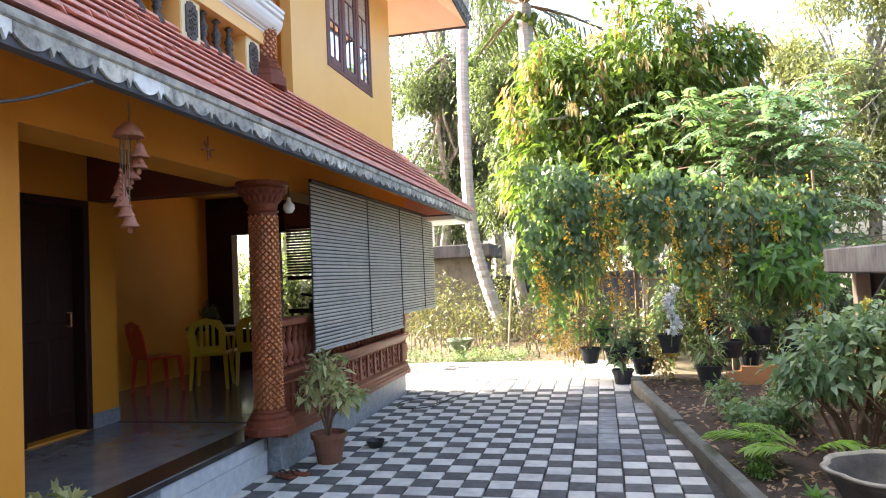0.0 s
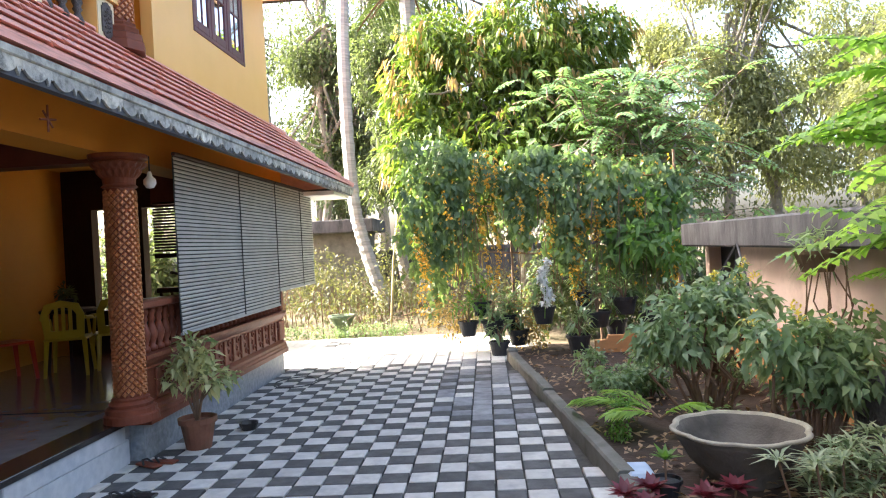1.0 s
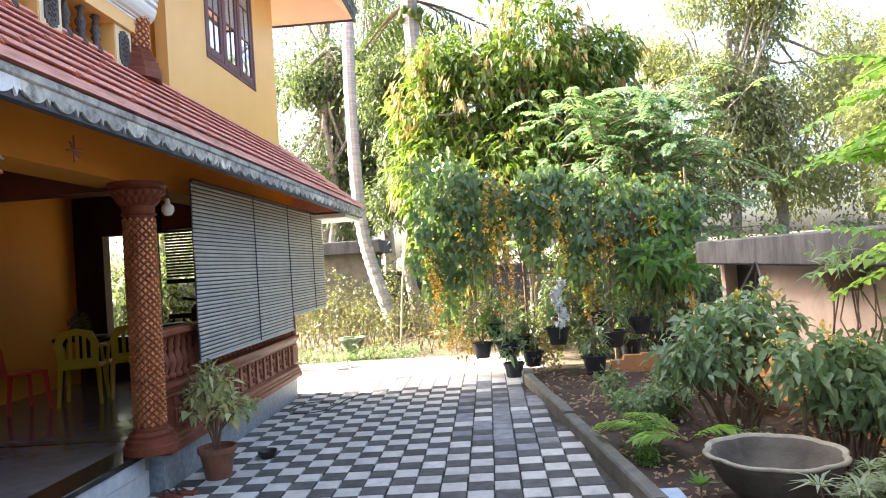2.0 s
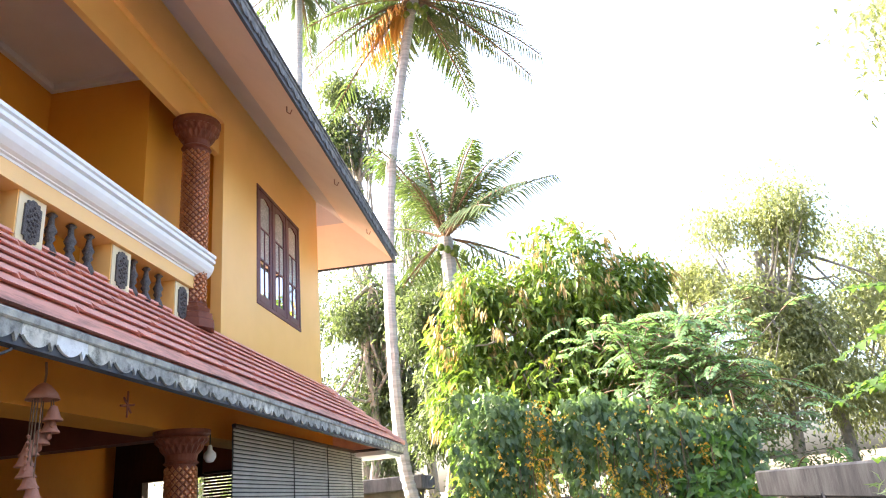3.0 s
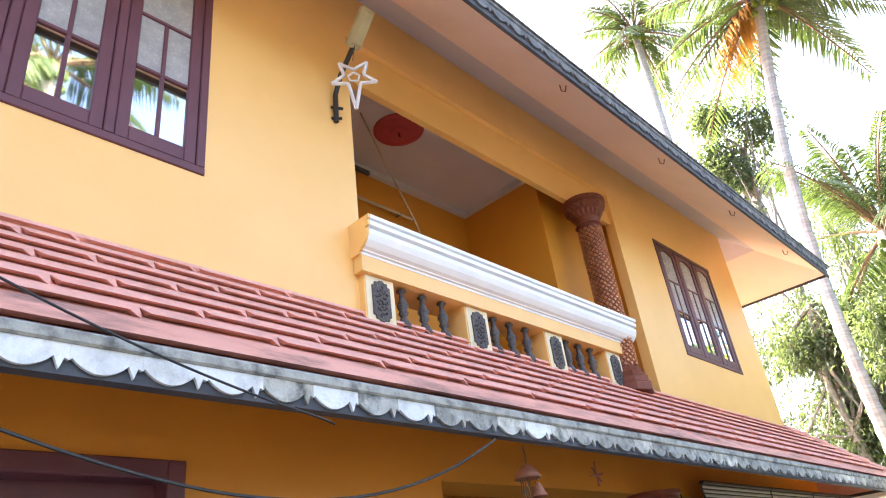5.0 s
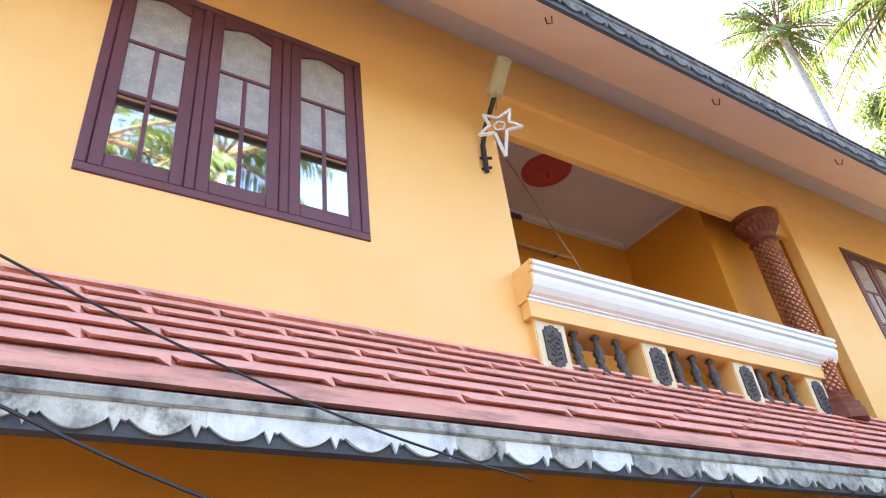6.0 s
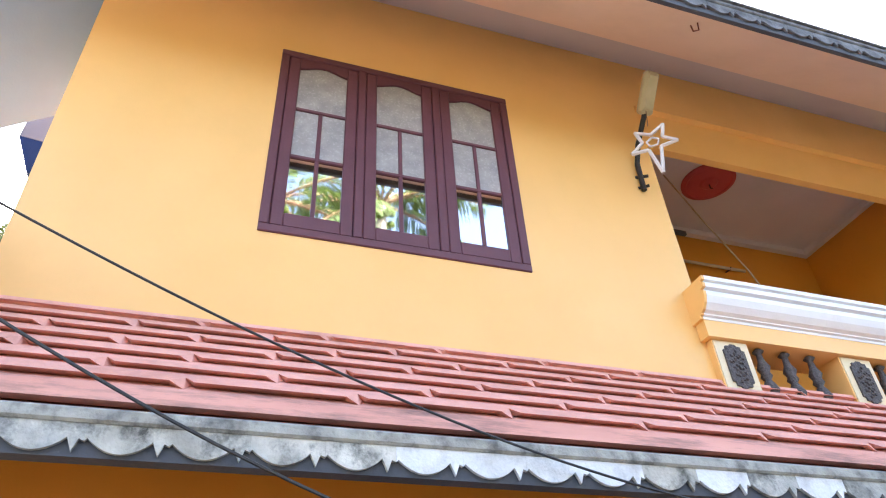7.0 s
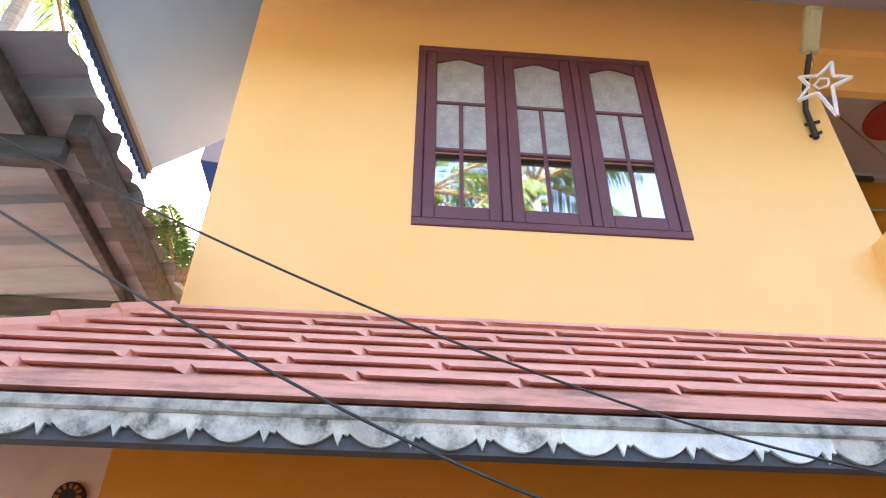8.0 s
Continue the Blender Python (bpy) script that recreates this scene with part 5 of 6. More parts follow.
tagged(new("border_plants", me), "low mossy border plants along the court", "border", "", "stuff")
me, _ = crown_mesh("thicket", DARKLEAF, [(-14 + 1.3 * k, 16.5 + math.sin(k * 2.2), 1.3 + 0.4 * math.sin(k * 1.3), 1.0, 0.8, 1.5) for k in range(24)], 1500, 8, 0.2, 0.2, 0.085, 0.3, 0.3)
tagged(new("thicket", me), "thicket of shrubs along the boundary", "thicket", "", "stuff")
dry = Shape()
g = np.random.default_rng(8)
for k in range(320):
    x, y = g.uniform(-5.5, 2.2), g.uniform(7.6, 13)
    h = g.uniform(0.3, 1.3)
    dry.tube([(x, y, -0.05), (x + g.normal() * 0.1, y, h * 0.6), (x + g.normal() * 0.3, y + g.normal() * 0.2, h)], [0.012, 0.008, 0.003], 4)
tagged(new("dry_stems", dry.mesh("dry_stems", TWIG)), "dry bare stems and sticks in the undergrowth", "stems", "", "stuff")
stake = thing("bamboo_stake", (-1.85, 9.0, -0.06), "tall pale bamboo stake in the undergrowth", "stake")
part("cane", Shape().tube([(0, 0, 0), (0.12, 0, 1.4), (0.3, 0, 2.6)], [0.022, 0.02, 0.015], 7), surf("pale_bamboo", (0.45, 0.36, 0.18), (0.5, 0.42, 0.25), 5, 0.6, 0.2), stake)
urn = thing("garden_urn", (-2.65, 8.0, -0.05), "green mossy cement urn beside the paved court", "urn")
MOSS = surf("mossy_green_cement", (0.12, 0.17, 0.10), (0.20, 0.24, 0.17), 8, 0.9, 0.5)
part("bowl", Shape().lathe([(0.12, 0), (0.13, 0.06), (0.09, 0.10), (0.16, 0.22), (0.24, 0.36), (0.27, 0.38), (0.27, 0.42), (0.22, 0.42), (0.18, 0.36)], 18), MOSS, urn)

# ---- vine screen over the pots ----
screen = thing("flowering_vine", (0, 5.2, -0.02), "wide hanging vine with orange blossom strings on a wire trellis", "vine")
fr = Shape()
for x in (0.6, 1.9, 3.1):
    fr.tube([(x, 0.15, 0), (x, 0.15, 2.9)], 0.02, 6)
for z in (1.6, 2.3, 2.85):
    fr.tube([(-0.9, 0.15, z), (3.1, 0.15, z - 0.35)], 0.014, 5)
part("trellis", fr, TWIG, screen, "rusty trellis of pipe and wire")
vb, wt = [], []
g = np.random.default_rng(23)
for k in range(76):
    x = -0.95 + 4.15 * (k + g.random()) / 76
    u = (x + 0.95) / 4.15
    top = 3.02 - 0.62 * u + 0.16 * math.sin(k * 0.37 + 1) + g.normal() * 0.10
    lo, hi = (1.5, 2.25) if x < -0.45 else (1.0, 1.9) if x < 0.05 else (0.25, 0.55) if x < 0.5 else (0.6, 1.55) if x < 1.6 else (0.7, 1.7)
    fall = g.uniform(lo, hi)
    m = max(1, int(fall / 0.15))
    yy = g.normal() * 0.15
    for j in range(m):
        vb.append((x + 0.05 * math.sin(j * 1.3 + k) + g.normal() * 0.02, yy + g.normal() * 0.03, top - fall * (j + 0.3) / m, 0.07, 0.07, 0.09))
for k in range(26):
    x = -0.75 + 3.9 * g.random()
    vb.append((x, 0.1 + g.normal() * 0.12, 3.0 - 0.6 * (x + 0.9) / 4 + 0.28 * g.random(), 0.18, 0.18, 0.14))
me, c = crown_mesh("leaves", VINE, vb, 1500, 5, 0.055, 0.125, 0.09, 0.9, 0.3, 0.6, (0.1, -1.1, 0.5))
part("leaves", me, VINE, screen, "grey-green heart-shaped vine leaves")
A, L_ = [], []
STRINGS = ((0.09, 2.92, 2.1, 1.0), (0.30, 2.86, 2.45, 1.6), (0.36, 2.9, 0.9, 0.5), (1.12, 2.6, 1.5, 1.0), (1.55, 2.05, 0.68, 1.7), (1.83, 2.2, 1.6, 1.5), (-0.75, 2.0, 0.65, 1.3), (-0.66, 1.7, 1.1, 1.0), (2.92, 1.6, 0.82, 1.3), (2.47, 2.2, 1.9, 1.6), (2.05, 2.0, 1.78, 1.6), (1.47, 1.5, 0.75, 1.0), (0.72, 2.4, 1.8, 0.6), (0.2, 2.5, 1.0, 0.4), (-0.35, 2.5, 2.0, 0.6), (0.28, 3.02, 2.9, 2.2), (2.75, 1.5, 1.0, 0.7))
for x0, z0, z1, fat in STRINGS:
    ph = g.uniform(0, 6)
    for j in range(int((z0 - z1) * 70 * (0.5 + fat * 0.7))):
        z = z0 - (z0 - z1) * g.random() ** 0.85
        A.append((x0 + 0.035 * math.sin(z * 5 + ph) + g.normal() * 0.030 * fat, -0.36 + g.normal() * 0.035, z))
        L_.append((g.normal(), g.normal(), -0.4))
for k in range(420):
    A.append((-0.9 + 4.0 * g.random(), -0.28 + g.normal() * 0.08, 0.9 + 1.9 * g.random()))
    L_.append((g.normal(), g.normal(), -0.4))
N_ = unit(len(A))
part("blossom", leaves_mesh("blossom", YFLOWER, A, L_, N_, rng.uniform(0.035, 0.065, len(A)), 0.042), YFLOWER, screen, "hanging strings of orange-yellow blossom")
st_ = Shape()
for k in range(26):
    x = -0.9 + 4.0 * g.random()
    z1 = 0.2 + 0.9 * g.random()
    st_.tube([(x, -0.05, 2.4), (x + g.normal() * 0.05, -0.05, 1.4), (x + g.normal() * 0.1, -0.08, z1)], 0.007, 4)
part("tendril", st_, TWIG, screen, "bare hanging tendrils")
me, _ = crown_mesh("bush", BRIGHT, [(2.35, -0.5, 1.6, 0.40, 0.3, 0.32), (2.8, -0.4, 1.45, 0.3, 0.3, 0.3), (2.7, -0.2, 2.05, 0.5, 0.25, 0.28)], 70, 6, 0.08, 0.2, 0.08, 0.1, 0.3, 0.8, (0, -0.8, 0.6))
part("broad_leaves", me, BRIGHT, screen, "brighter broad leaves")
yb_, _ = crown_mesh("low_blossom", FLUSH, [(-0.35, -0.2, 0.55, 0.4, 0.2, 0.35), (0.75, -0.3, 0.4, 0.35, 0.2, 0.35)], 140, 7, 0.06, 0.07, 0.04, 0.2, 0.3)
part("low_leaves", yb_, FLUSH, screen, "yellowing leaves near the ground")

me, _ = crown_mesh("understory", DARKLEAF, [(1.1 + 0.36 * k, 6.6 + 0.35 * math.sin(k * 1.7), 0.75 + 0.25 * math.sin(k * 2.3), 0.42, 0.4, 0.85) for k in range(9)], 620, 8, 0.1, 0.15, 0.065, 0.3, 0.2)
tagged(new("understory", me), "dark leafy understory beneath the mango tree", "shrubs", "", "stuff")

# ---- potted plants round the vine ----
POTB = surf("black_plastic_pot", (0.012, 0.013, 0.016), (0.03, 0.032, 0.037), 8, 0.5, 0.2)
POTT = surf("weathered_clay_pot", (0.16, 0.06, 0.035), (0.23, 0.10, 0.055), 7, 0.85, 0.4, stain=0.6, stain_col=(0.07, 0.075, 0.03), stain_scale=5)


def pot_shape(r, h):
    return Shape().lathe([(r * 0.68, 0), (r * 0.95, h * 0.82), (r * 1.06, h * 0.83), (r * 1.08, h), (r * 0.98, h), (r * 0.94, h * 0.86), (r * 0.1, h * 0.84)], 18)


def potted(at, r, h, mat_pot, leaf_mat, label, blobs, clumps, per, leaf, width, hang=0.0, stem=4, group="pots by the vine", hung=0.0):
    t = thing("potted_plant", at, label, "potted plant", group)
    part("pot", pot_shape(r, h), mat_pot, t)
    me, c = crown_mesh("foliage", leaf_mat, blobs, clumps, per, 0.03, leaf, width, hang, 0.3, 0.8)
    part("foliage", me, leaf_mat, t)
    s_ = Shape()
    for q in c[::max(1, len(c) // stem)]:
        s_.tube([(0, 0, h * 0.8), (q[0] * 0.3, q[1] * 0.3, h + (q[2] - h) * 0.5), tuple(q)], [0.012, 0.009, 0.004], 5)
    part("stem", s_, TWIG, t)
    if hung:
        w = Shape()
        for k in range(3):
            a = k * 2.09
            w.tube([(r * math.cos(a), r * math.sin(a), h), (0, 0, h + hung)], 0.004, 4)
        part("hanger", w, TWIG, t, "wire hanger")
    return t


PB = "black plastic pot with a bare-stemmed orchid beneath the vine"
for x, y, z, r, h, mt in ((-0.10, 4.75, 0.28, 0.13, 0.19, BRIGHT), (0.26, 4.75, 0.27, 0.15, 0.20, SHRUB), (0.33, 4.6, -0.02, 0.13, 0.20, SHRUB), (0.99, 4.7, 0.42, 0.15, 0.22, VINE), (1.42, 4.3, 0.04, 0.15, 0.22, SHRUB), (1.75, 4.7, 0.34, 0.17, 0.20, SHRUB), (2.15, 4.75, 0.50, 0.16, 0.22, VINE), (2.5, 4.7, 0.30, 0.15, 0.2, VINE), (0.1, 4.95, 0.55, 0.13, 0.18, BRIGHT), (0.62, 4.9, 0.1, 0.14, 0.2, VINE), (1.6, 4.95, 0.62, 0.14, 0.19, SHRUB), (0.5, 5.0, 0.34, 0.13, 0.18, VINE), (2.05, 5.0, 0.18, 0.15, 0.2, VINE)):
    potted((x, y, z), r * 1.12, h * 1.15, POTB, mt, PB, [(0, 0, h + 0.22, r * 1.3, r * 1.2, 0.2)], 16, 4, 0.20, 0.045, 0.0, 6, hung=1.6 if z > 0.1 else 0)
WHITEP = leafy("white_petal", (0.75, 0.75, 0.72), (0.85, 0.85, 0.83), 0.3, tint=(0.6, 0.6, 0.6))
orch = thing("white_orchid", (0.98, 4.44, 0.62), "spray of white orchid flowers above a hanging pot", "flower")
me, _ = crown_mesh("petals", WHITEP, [(0.02 + 0.05 * math.sin(k), 0, 0.12 + 0.07 * k, 0.05, 0.05, 0.04) for k in range(9)], 80, 5, 0.018, 0.062, 0.05, 0.2, 0.3)
part("petals", me, WHITEP, orch)
part("stem", Shape().tube([(0, 0, -0.1), (0.03, 0, 0.3), (0, 0, 0.75)], 0.007, 5), BRIGHT, orch)

# variegated croton in the clay pot by the plinth
potted((-2.30, 0.43, 0.0), 0.15, 0.27, POTT, VARIEG, "clay pot with a variegated cream and green croton on the pavers", [(0, 0, 0.80, 0.22, 0.22, 0.15), (0.14, -0.05, 0.60, 0.2, 0.18, 0.12), (-0.16, 0.05, 0.64, 0.16, 0.16, 0.13)], 74, 5, 0.125, 0.052, 0.1, 9, group="clay pots")
potted((-2.48, -2.45, 0.0), 0.14, 0.24, POTT, VARIEG, "clay pot with a variegated cream and green plant by the step", [(0, 0, 0.48, 0.16, 0.16, 0.12)], 40, 5, 0.12, 0.045, 0.15, 5, group="clay pots")

# ---- shrubs, basin and small plants in the bed ----


YSPIKE = leafy("lemon_flower_spike", (0.55, 0.46, 0.06), (0.75, 0.62, 0.12), 0.3, tint=(0.9, 0.85, 0.4))


def shrub(at, blobs, label, clumps, stems, flowers):
    t = thing("flowering_shrub", at, label, "shrub", "broad-leaved shrubs")
    me, c = crown_mesh("foliage", SHRUB, blobs, clumps, 7, 0.055, 0.122, 0.052, 0.25, 0.45, 0.75, (0.0, -0.5, 1.0))
    part("foliage", me, SHRUB, t, "broad matt green leaves")
    s_ = Shape()
    for k in range(stems):
        q = c[(k * 7) % len(c)]
        b = (rng.normal() * 0.09, rng.normal() * 0.09, 0)
        s_.tube([b, (b[0] * 1.8 + q[0] * 0.2, b[1] * 1.8 + q[1] * 0.2, 0.3), (q[0] * 0.6 + rng.normal() * 0.04, q[1] * 0.6, q[2] * 0.65), tuple(q)], [0.016, 0.014, 0.01, 0.004], 5)
    part("stem", s_, TWIG, t, "tangled brown stems")
    top = c[np.argsort(-c[:, 2])[: flowers * 3: 3]]
    fl, _ = crown_mesh("flowers", YSPIKE, [(*(q + np.array([0, -0.03, 0.06])), 0.022, 0.022, 0.05) for q in top], flowers * 5, 4, 0.012, 0.042, 0.02, -0.8, 0.4)
    part("blossom", fl, YSPIKE, t, "yellow flower spikes")
    return t


shrub((2.05, 0.85, 0.03), [(-0.1, 0, 0.78, 0.42, 0.4, 0.32), (0.3, 0.1, 0.95, 0.34, 0.35, 0.28), (-0.32, 0.0, 0.66, 0.28, 0.28, 0.2), (0.1, 0.1, 1.0, 0.26, 0.24, 0.16)], "broad-leaved green shrub with yellow flower spikes in the bed", 210, 24, 7)
shrub((2.45, -0.25, 0.03), [(-0.15, 0, 0.78, 0.34, 0.33, 0.22), (0.2, 0, 0.62, 0.36, 0.34, 0.24), (0.1, -0.05, 0.52, 0.30, 0.28, 0.16), (0.32, 0.05, 0.78, 0.22, 0.22, 0.16)], "broad-leaved green shrub with yellow flower spikes beside the basin", 210, 24, 6)
BASIN = surf("dark_cement_basin", (0.085, 0.073, 0.06), (0.14, 0.122, 0.10), 6, 0.9, 0.5, stain=0.6, stain_col=(0.05, 0.045, 0.04), stain_scale=4)
RIM = surf("worn_basin_rim", (0.30, 0.27, 0.205), (0.40, 0.365, 0.285), 9, 0.9, 0.5, stain=0.5, stain_col=(0.16, 0.14, 0.11), stain_scale=6)
bs = thing("cement_basin", (1.76, -0.80, 0.02), "wide lobed cement garden basin with a worn pale rim", "basin")


def lobed(profile, n=64, lobes=8, amp=0.05, shut=True):
    s_ = Shape()
    for r, z in profile:
        s_.v += [(r * (1 + amp * abs(math.cos(lobes * t / 2))) * math.cos(t), r * (1 + amp * abs(math.cos(lobes * t / 2))) * math.sin(t), z) for t in [2 * math.pi * i / n for i in range(n)]]
    s_.f = [(j * n + i, j * n + (i + 1) % n, (j + 1) * n + (i + 1) % n, (j + 1) * n + i) for j in range(len(profile) - 1) for i in range(n)]
    s_.f += [tuple(range(n))[::-1], tuple(range((len(profile) - 1) * n, len(profile) * n))] if shut else []
    return s_


part("bowl", lobed([(0.20, 0), (0.24, 0.03), (0.22, 0.07), (0.30, 0.16), (0.36, 0.28), (0.385, 0.335), (0.355, 0.335), (0.33, 0.27), (0.25, 0.14), (0.05, 0.11)], amp=0.065), BASIN, bs, smooth=True)
part("rim", lobed([(0.362, 0.33), (0.375, 0.349), (0.395, 0.352), (0.406, 0.342), (0.398, 0.33)], amp=0.065, shut=False), RIM, bs, "pale scalloped rim", smooth=True)

STRIPE = leafy("striped_strap_leaf", (0.10, 0.16, 0.07), (0.40, 0.44, 0.30), 0.25)
REDLEAF = leafy("crimson_leaf", (0.10, 0.014, 0.02), (0.21, 0.04, 0.055), 0.25, tint=(1.2, 0.5, 0.6))


def rosettes(name, at, mat, centres, n, leaf, width, label, category, up=0.5, droop=0.5):
    t = thing(name, at, label, category)
    A, L = [], []
    for cx, cy, cz in centres:
        for k in range(n):
            a = 2.4 * k
            e = up * (0.3 + 1.2 * k / n)
            A.append((cx, cy, cz))
            L.append((math.cos(a), math.sin(a), e))
    part("leaves", leaves_mesh("leaves", mat, A, L, np.tile([0, 0, 1.0], (len(A), 1)) + unit(len(A)) * 0.1, leaf * rng.uniform(0.7, 1.15, len(A)), width, 0.15, droop), mat, t)
    for cx, cy, cz in centres:
        part("stem", Shape().tube([(cx * 0.8, cy * 0.8, -0.03), (cx, cy, cz)], 0.007, 5), TWIG, t)
    return t


rosettes("striped_dracaena", (2.16, -1.34, 0.05), STRIPE, [(rng.normal() * 0.17, rng.uniform(-0.16, 0.12), 0.08 + 0.26 * rng.random()) for k in range(24)], 20, 0.20, 0.022, "clump of green and cream striped strap leaves by the basin", "plant", 0.7, 0.35)
rosettes("striped_dracaena", (2.55, -1.0, 0.05), STRIPE, [(rng.normal() * 0.20, rng.normal() * 0.12, 0.06 + 0.20 * rng.random()) for k in range(14)], 20, 0.20, 0.022, "low clump of green and cream striped strap leaves", "plant", 0.7, 0.35)
rosettes("crimson_bromeliad", (1.00, -1.28, 0.06), REDLEAF, [(-0.06, 0, 0.06), (0.1, 0.04, 0.08), (0.04, -0.1, 0.05)], 20, 0.16, 0.055, "crimson rosette plant in the bed corner", "plant", 0.8, 0.2)
rosettes("crimson_bromeliad", (1.45, -1.30, 0.06), REDLEAF, [(-0.06, 0, 0.05), (0.12, 0.05, 0.07)], 20, 0.16, 0.055, "crimson rosette plant beside the basin", "plant", 0.8, 0.2)
rosettes("spiky_succulent", (1.22, -1.08, 0.16), BRIGHT, [(0, 0, 0.10)], 16, 0.13, 0.035, "small spiky green succulent in a pot", "plant", 0.9, 0.1)
sp = thing("black_planter", (1.22, -1.08, 0.0), "small black plastic planter in the bed", "pot")
part("pot", pot_shape(0.09, 0.15), POTB, sp)
cl = thing("blue_slab", (1.12, -0.82, 0.03), "pale blue-white cloth-covered block in the bed", "block")
part("block", Shape().bbox(-0.09, 0.08, -0.13, 0.14, 0, 0.10, 0.02), surf("pale_blue_cloth", (0.35, 0.45, 0.58), (0.48, 0.56, 0.66), 8, 0.8, 0.4), cl)
SAPLEAF = leafy("fresh_sapling_leaf", (0.17, 0.30, 0.06), (0.33, 0.47, 0.12), 0.5)
fern = thing("feathery_frond", (1.52, 0.28, 0.05), "fresh green palm seedling leaning over the kerb", "plant")
pinnate_crown(SAPLEAF, TWIG, fern, [((0, 0, 0.1), (-1, 0.55, 0.55), 0.8), ((-0.05, 0.05, 0.1), (-1, 0.25, 0.65), 0.7), ((0, 0, 0.1), (-0.6, 0.9, 0.7), 0.7), ((0, 0, 0.1), (-0.9, -0.4, 0.6), 0.55), ((0, 0, 0.1), (0.5, -0.6, 0.7), 0.5)], 20, 0.27, 0.034, 0.35, 0.1, 0.01, "frond_leaves", sweep=1.8)
creep = thing("trailing_creeper", (1.22, 0.20, 0.12), "yellow-green trailing creeper hanging over the kerb", "plant")
me, _ = crown_mesh("leaves", BRIGHT, [(-0.04, -0.1, -0.02, 0.07, 0.12, 0.10), (0.0, 0.12, 0.1, 0.12, 0.12, 0.12), (-0.07, 0.0, -0.05, 0.04, 0.05, 0.06)], 90, 6, 0.03, 0.035, 0.022, 0.5, 0.3)
part("leaves", me, BRIGHT, creep)
part("stem", Shape().tube([(0.05, 0, -0.08), (0, 0, 0.05), (-0.05, -0.1, -0.02)], 0.008, 5), TWIG, creep)
me, _ = crown_mesh("leaves", SHRUB, [(0, 0, 0.22, 0.3, 0.22, 0.10), (0.25, 0.2, 0.2, 0.2, 0.2, 0.1)], 110, 6, 0.04, 0.075, 0.045, 0.0, 0.3)
lowp = thing("low_bush", (1.38, 1.35, 0.03), "low pale-edged leafy plant in the bed", "plant")
part("leaves", me, SHRUB, lowp)
part("stem", Shape().tube([(0, 0, -0.02), (0.05, 0.02, 0.2)], 0.012, 5).tube([(0.1, 0.1, -0.02), (0.2, 0.15, 0.2)], 0.01, 5), TWIG, lowp)
for k, (x, y, h, mt) in enumerate(((1.75, 2.0, 0.32, SHRUB), (2.45, 1.9, 0.45, VINE), (2.3, 3.3, 0.40, VINE), (1.85, 0.1, 0.20, SHRUB))):
    bush = thing("low_bush", (x, y, 0.03), "low tangled leafy plant on the soil of the bed", "plant", "low bed plants")
    me, c = crown_mesh("leaves", mt, [(0, 0, h * 0.75, 0.20, 0.18, h * 0.35), (0.12, 0.08, h * 0.5, 0.16, 0.15, h * 0.3)], 60, 5, 0.04, 0.075, 0.035, 0.2, 0.3)
    part("leaves", me, mt, bush)
    for q in c[::10]:
        part("stem", Shape().tube([(q[0] * 0.2, q[1] * 0.2, -0.04), (q[0] * 0.7, q[1] * 0.5, q[2] * 0.5), tuple(q)], [0.009, 0.007, 0.003], 5), TWIG, bush)
stub = thing("broken_low_wall", (2.05, 4.38, 0.0), "broken orange plastered wall stub behind the pots", "wall stub")
edge = [(-0.40, 0.0), (0.44, 0.0), (0.44, 0.24), (0.30, 0.245), (0.29, 0.27), (0.02, 0.275), (0.0, 0.255), (-0.22, 0.26), (-0.24, 0.20), (-0.40, 0.19)]
part("masonry", Shape().extrude(edge, "y", -0.06, 0.06), ORANGE, stub)

# feathery sapling close by the outbuilding and orchids on its slab
sap = thing("feathery_sapling", (2.80, -1.32, 0.03), "young tree with long bright green feathery leaves", "tree")
fr = []
g = np.random.default_rng(14)
for k in range(26):
    az = g.uniform(1.6, 5.2)
    z = 1.25 + 1.5 * (k / 26)
    el = g.uniform(-0.05, 0.55)
    fr.append((Vector((0.06 * g.normal(), 0.06 * g.normal(), z)), Vector((math.cos(az) * math.cos(el), abs(math.sin(az)) * math.cos(el) * g.choice([1, 0.6, -0.6]), math.sin(el))), g.uniform(0.6, 0.95)))
pinnate_crown(SAPLEAF, BRIGHT, sap, fr, 14, 0.185, 0.075, 0.28, 0.05, 0.008, "feathery_leaves", sweep=0.35)
part("trunk", Shape().tube([(0.02, 0, 0), (0.0, 0.02, 1.2), (0.02, 0, 2.2), (0, 0, 3.05)], [0.03, 0.025, 0.018, 0.008], 7), TWIG, sap)
hang = thing("hanging_orchid", (2.68, 0.05, 1.27), "orchid basket with trailing roots hung from the slab", "plant")
part("basket", pot_shape(0.16, 0.16), TWIG, hang)
me, _ = crown_mesh("leaves", SHRUB, [(0, 0, 0.22, 0.16, 0.28, 0.10)], 24, 4, 0.04, 0.20, 0.032, 0.1, 0.3)
part("leaves", me, SHRUB, hang)
s = Shape()
for k in range(9):
    x, y = g.normal() * 0.08, g.normal() * 0.14
    part("root", Shape().tube([(x, y, 0.05), (x + g.normal() * 0.05, y + g.normal() * 0.05, -0.25), (x + g.normal() * 0.08, y + g.normal() * 0.1, -0.5 - 0.2 * g.random())], 0.006, 4), TWIG, hang, "trailing aerial root")
part("hanger", Shape().tube([(0, 0.14, 0.16), (0.02, 0, 0.25)], 0.004, 4).tube([(0, -0.14, 0.16), (0.02, 0, 0.25)], 0.004, 4), TWIG, hang)
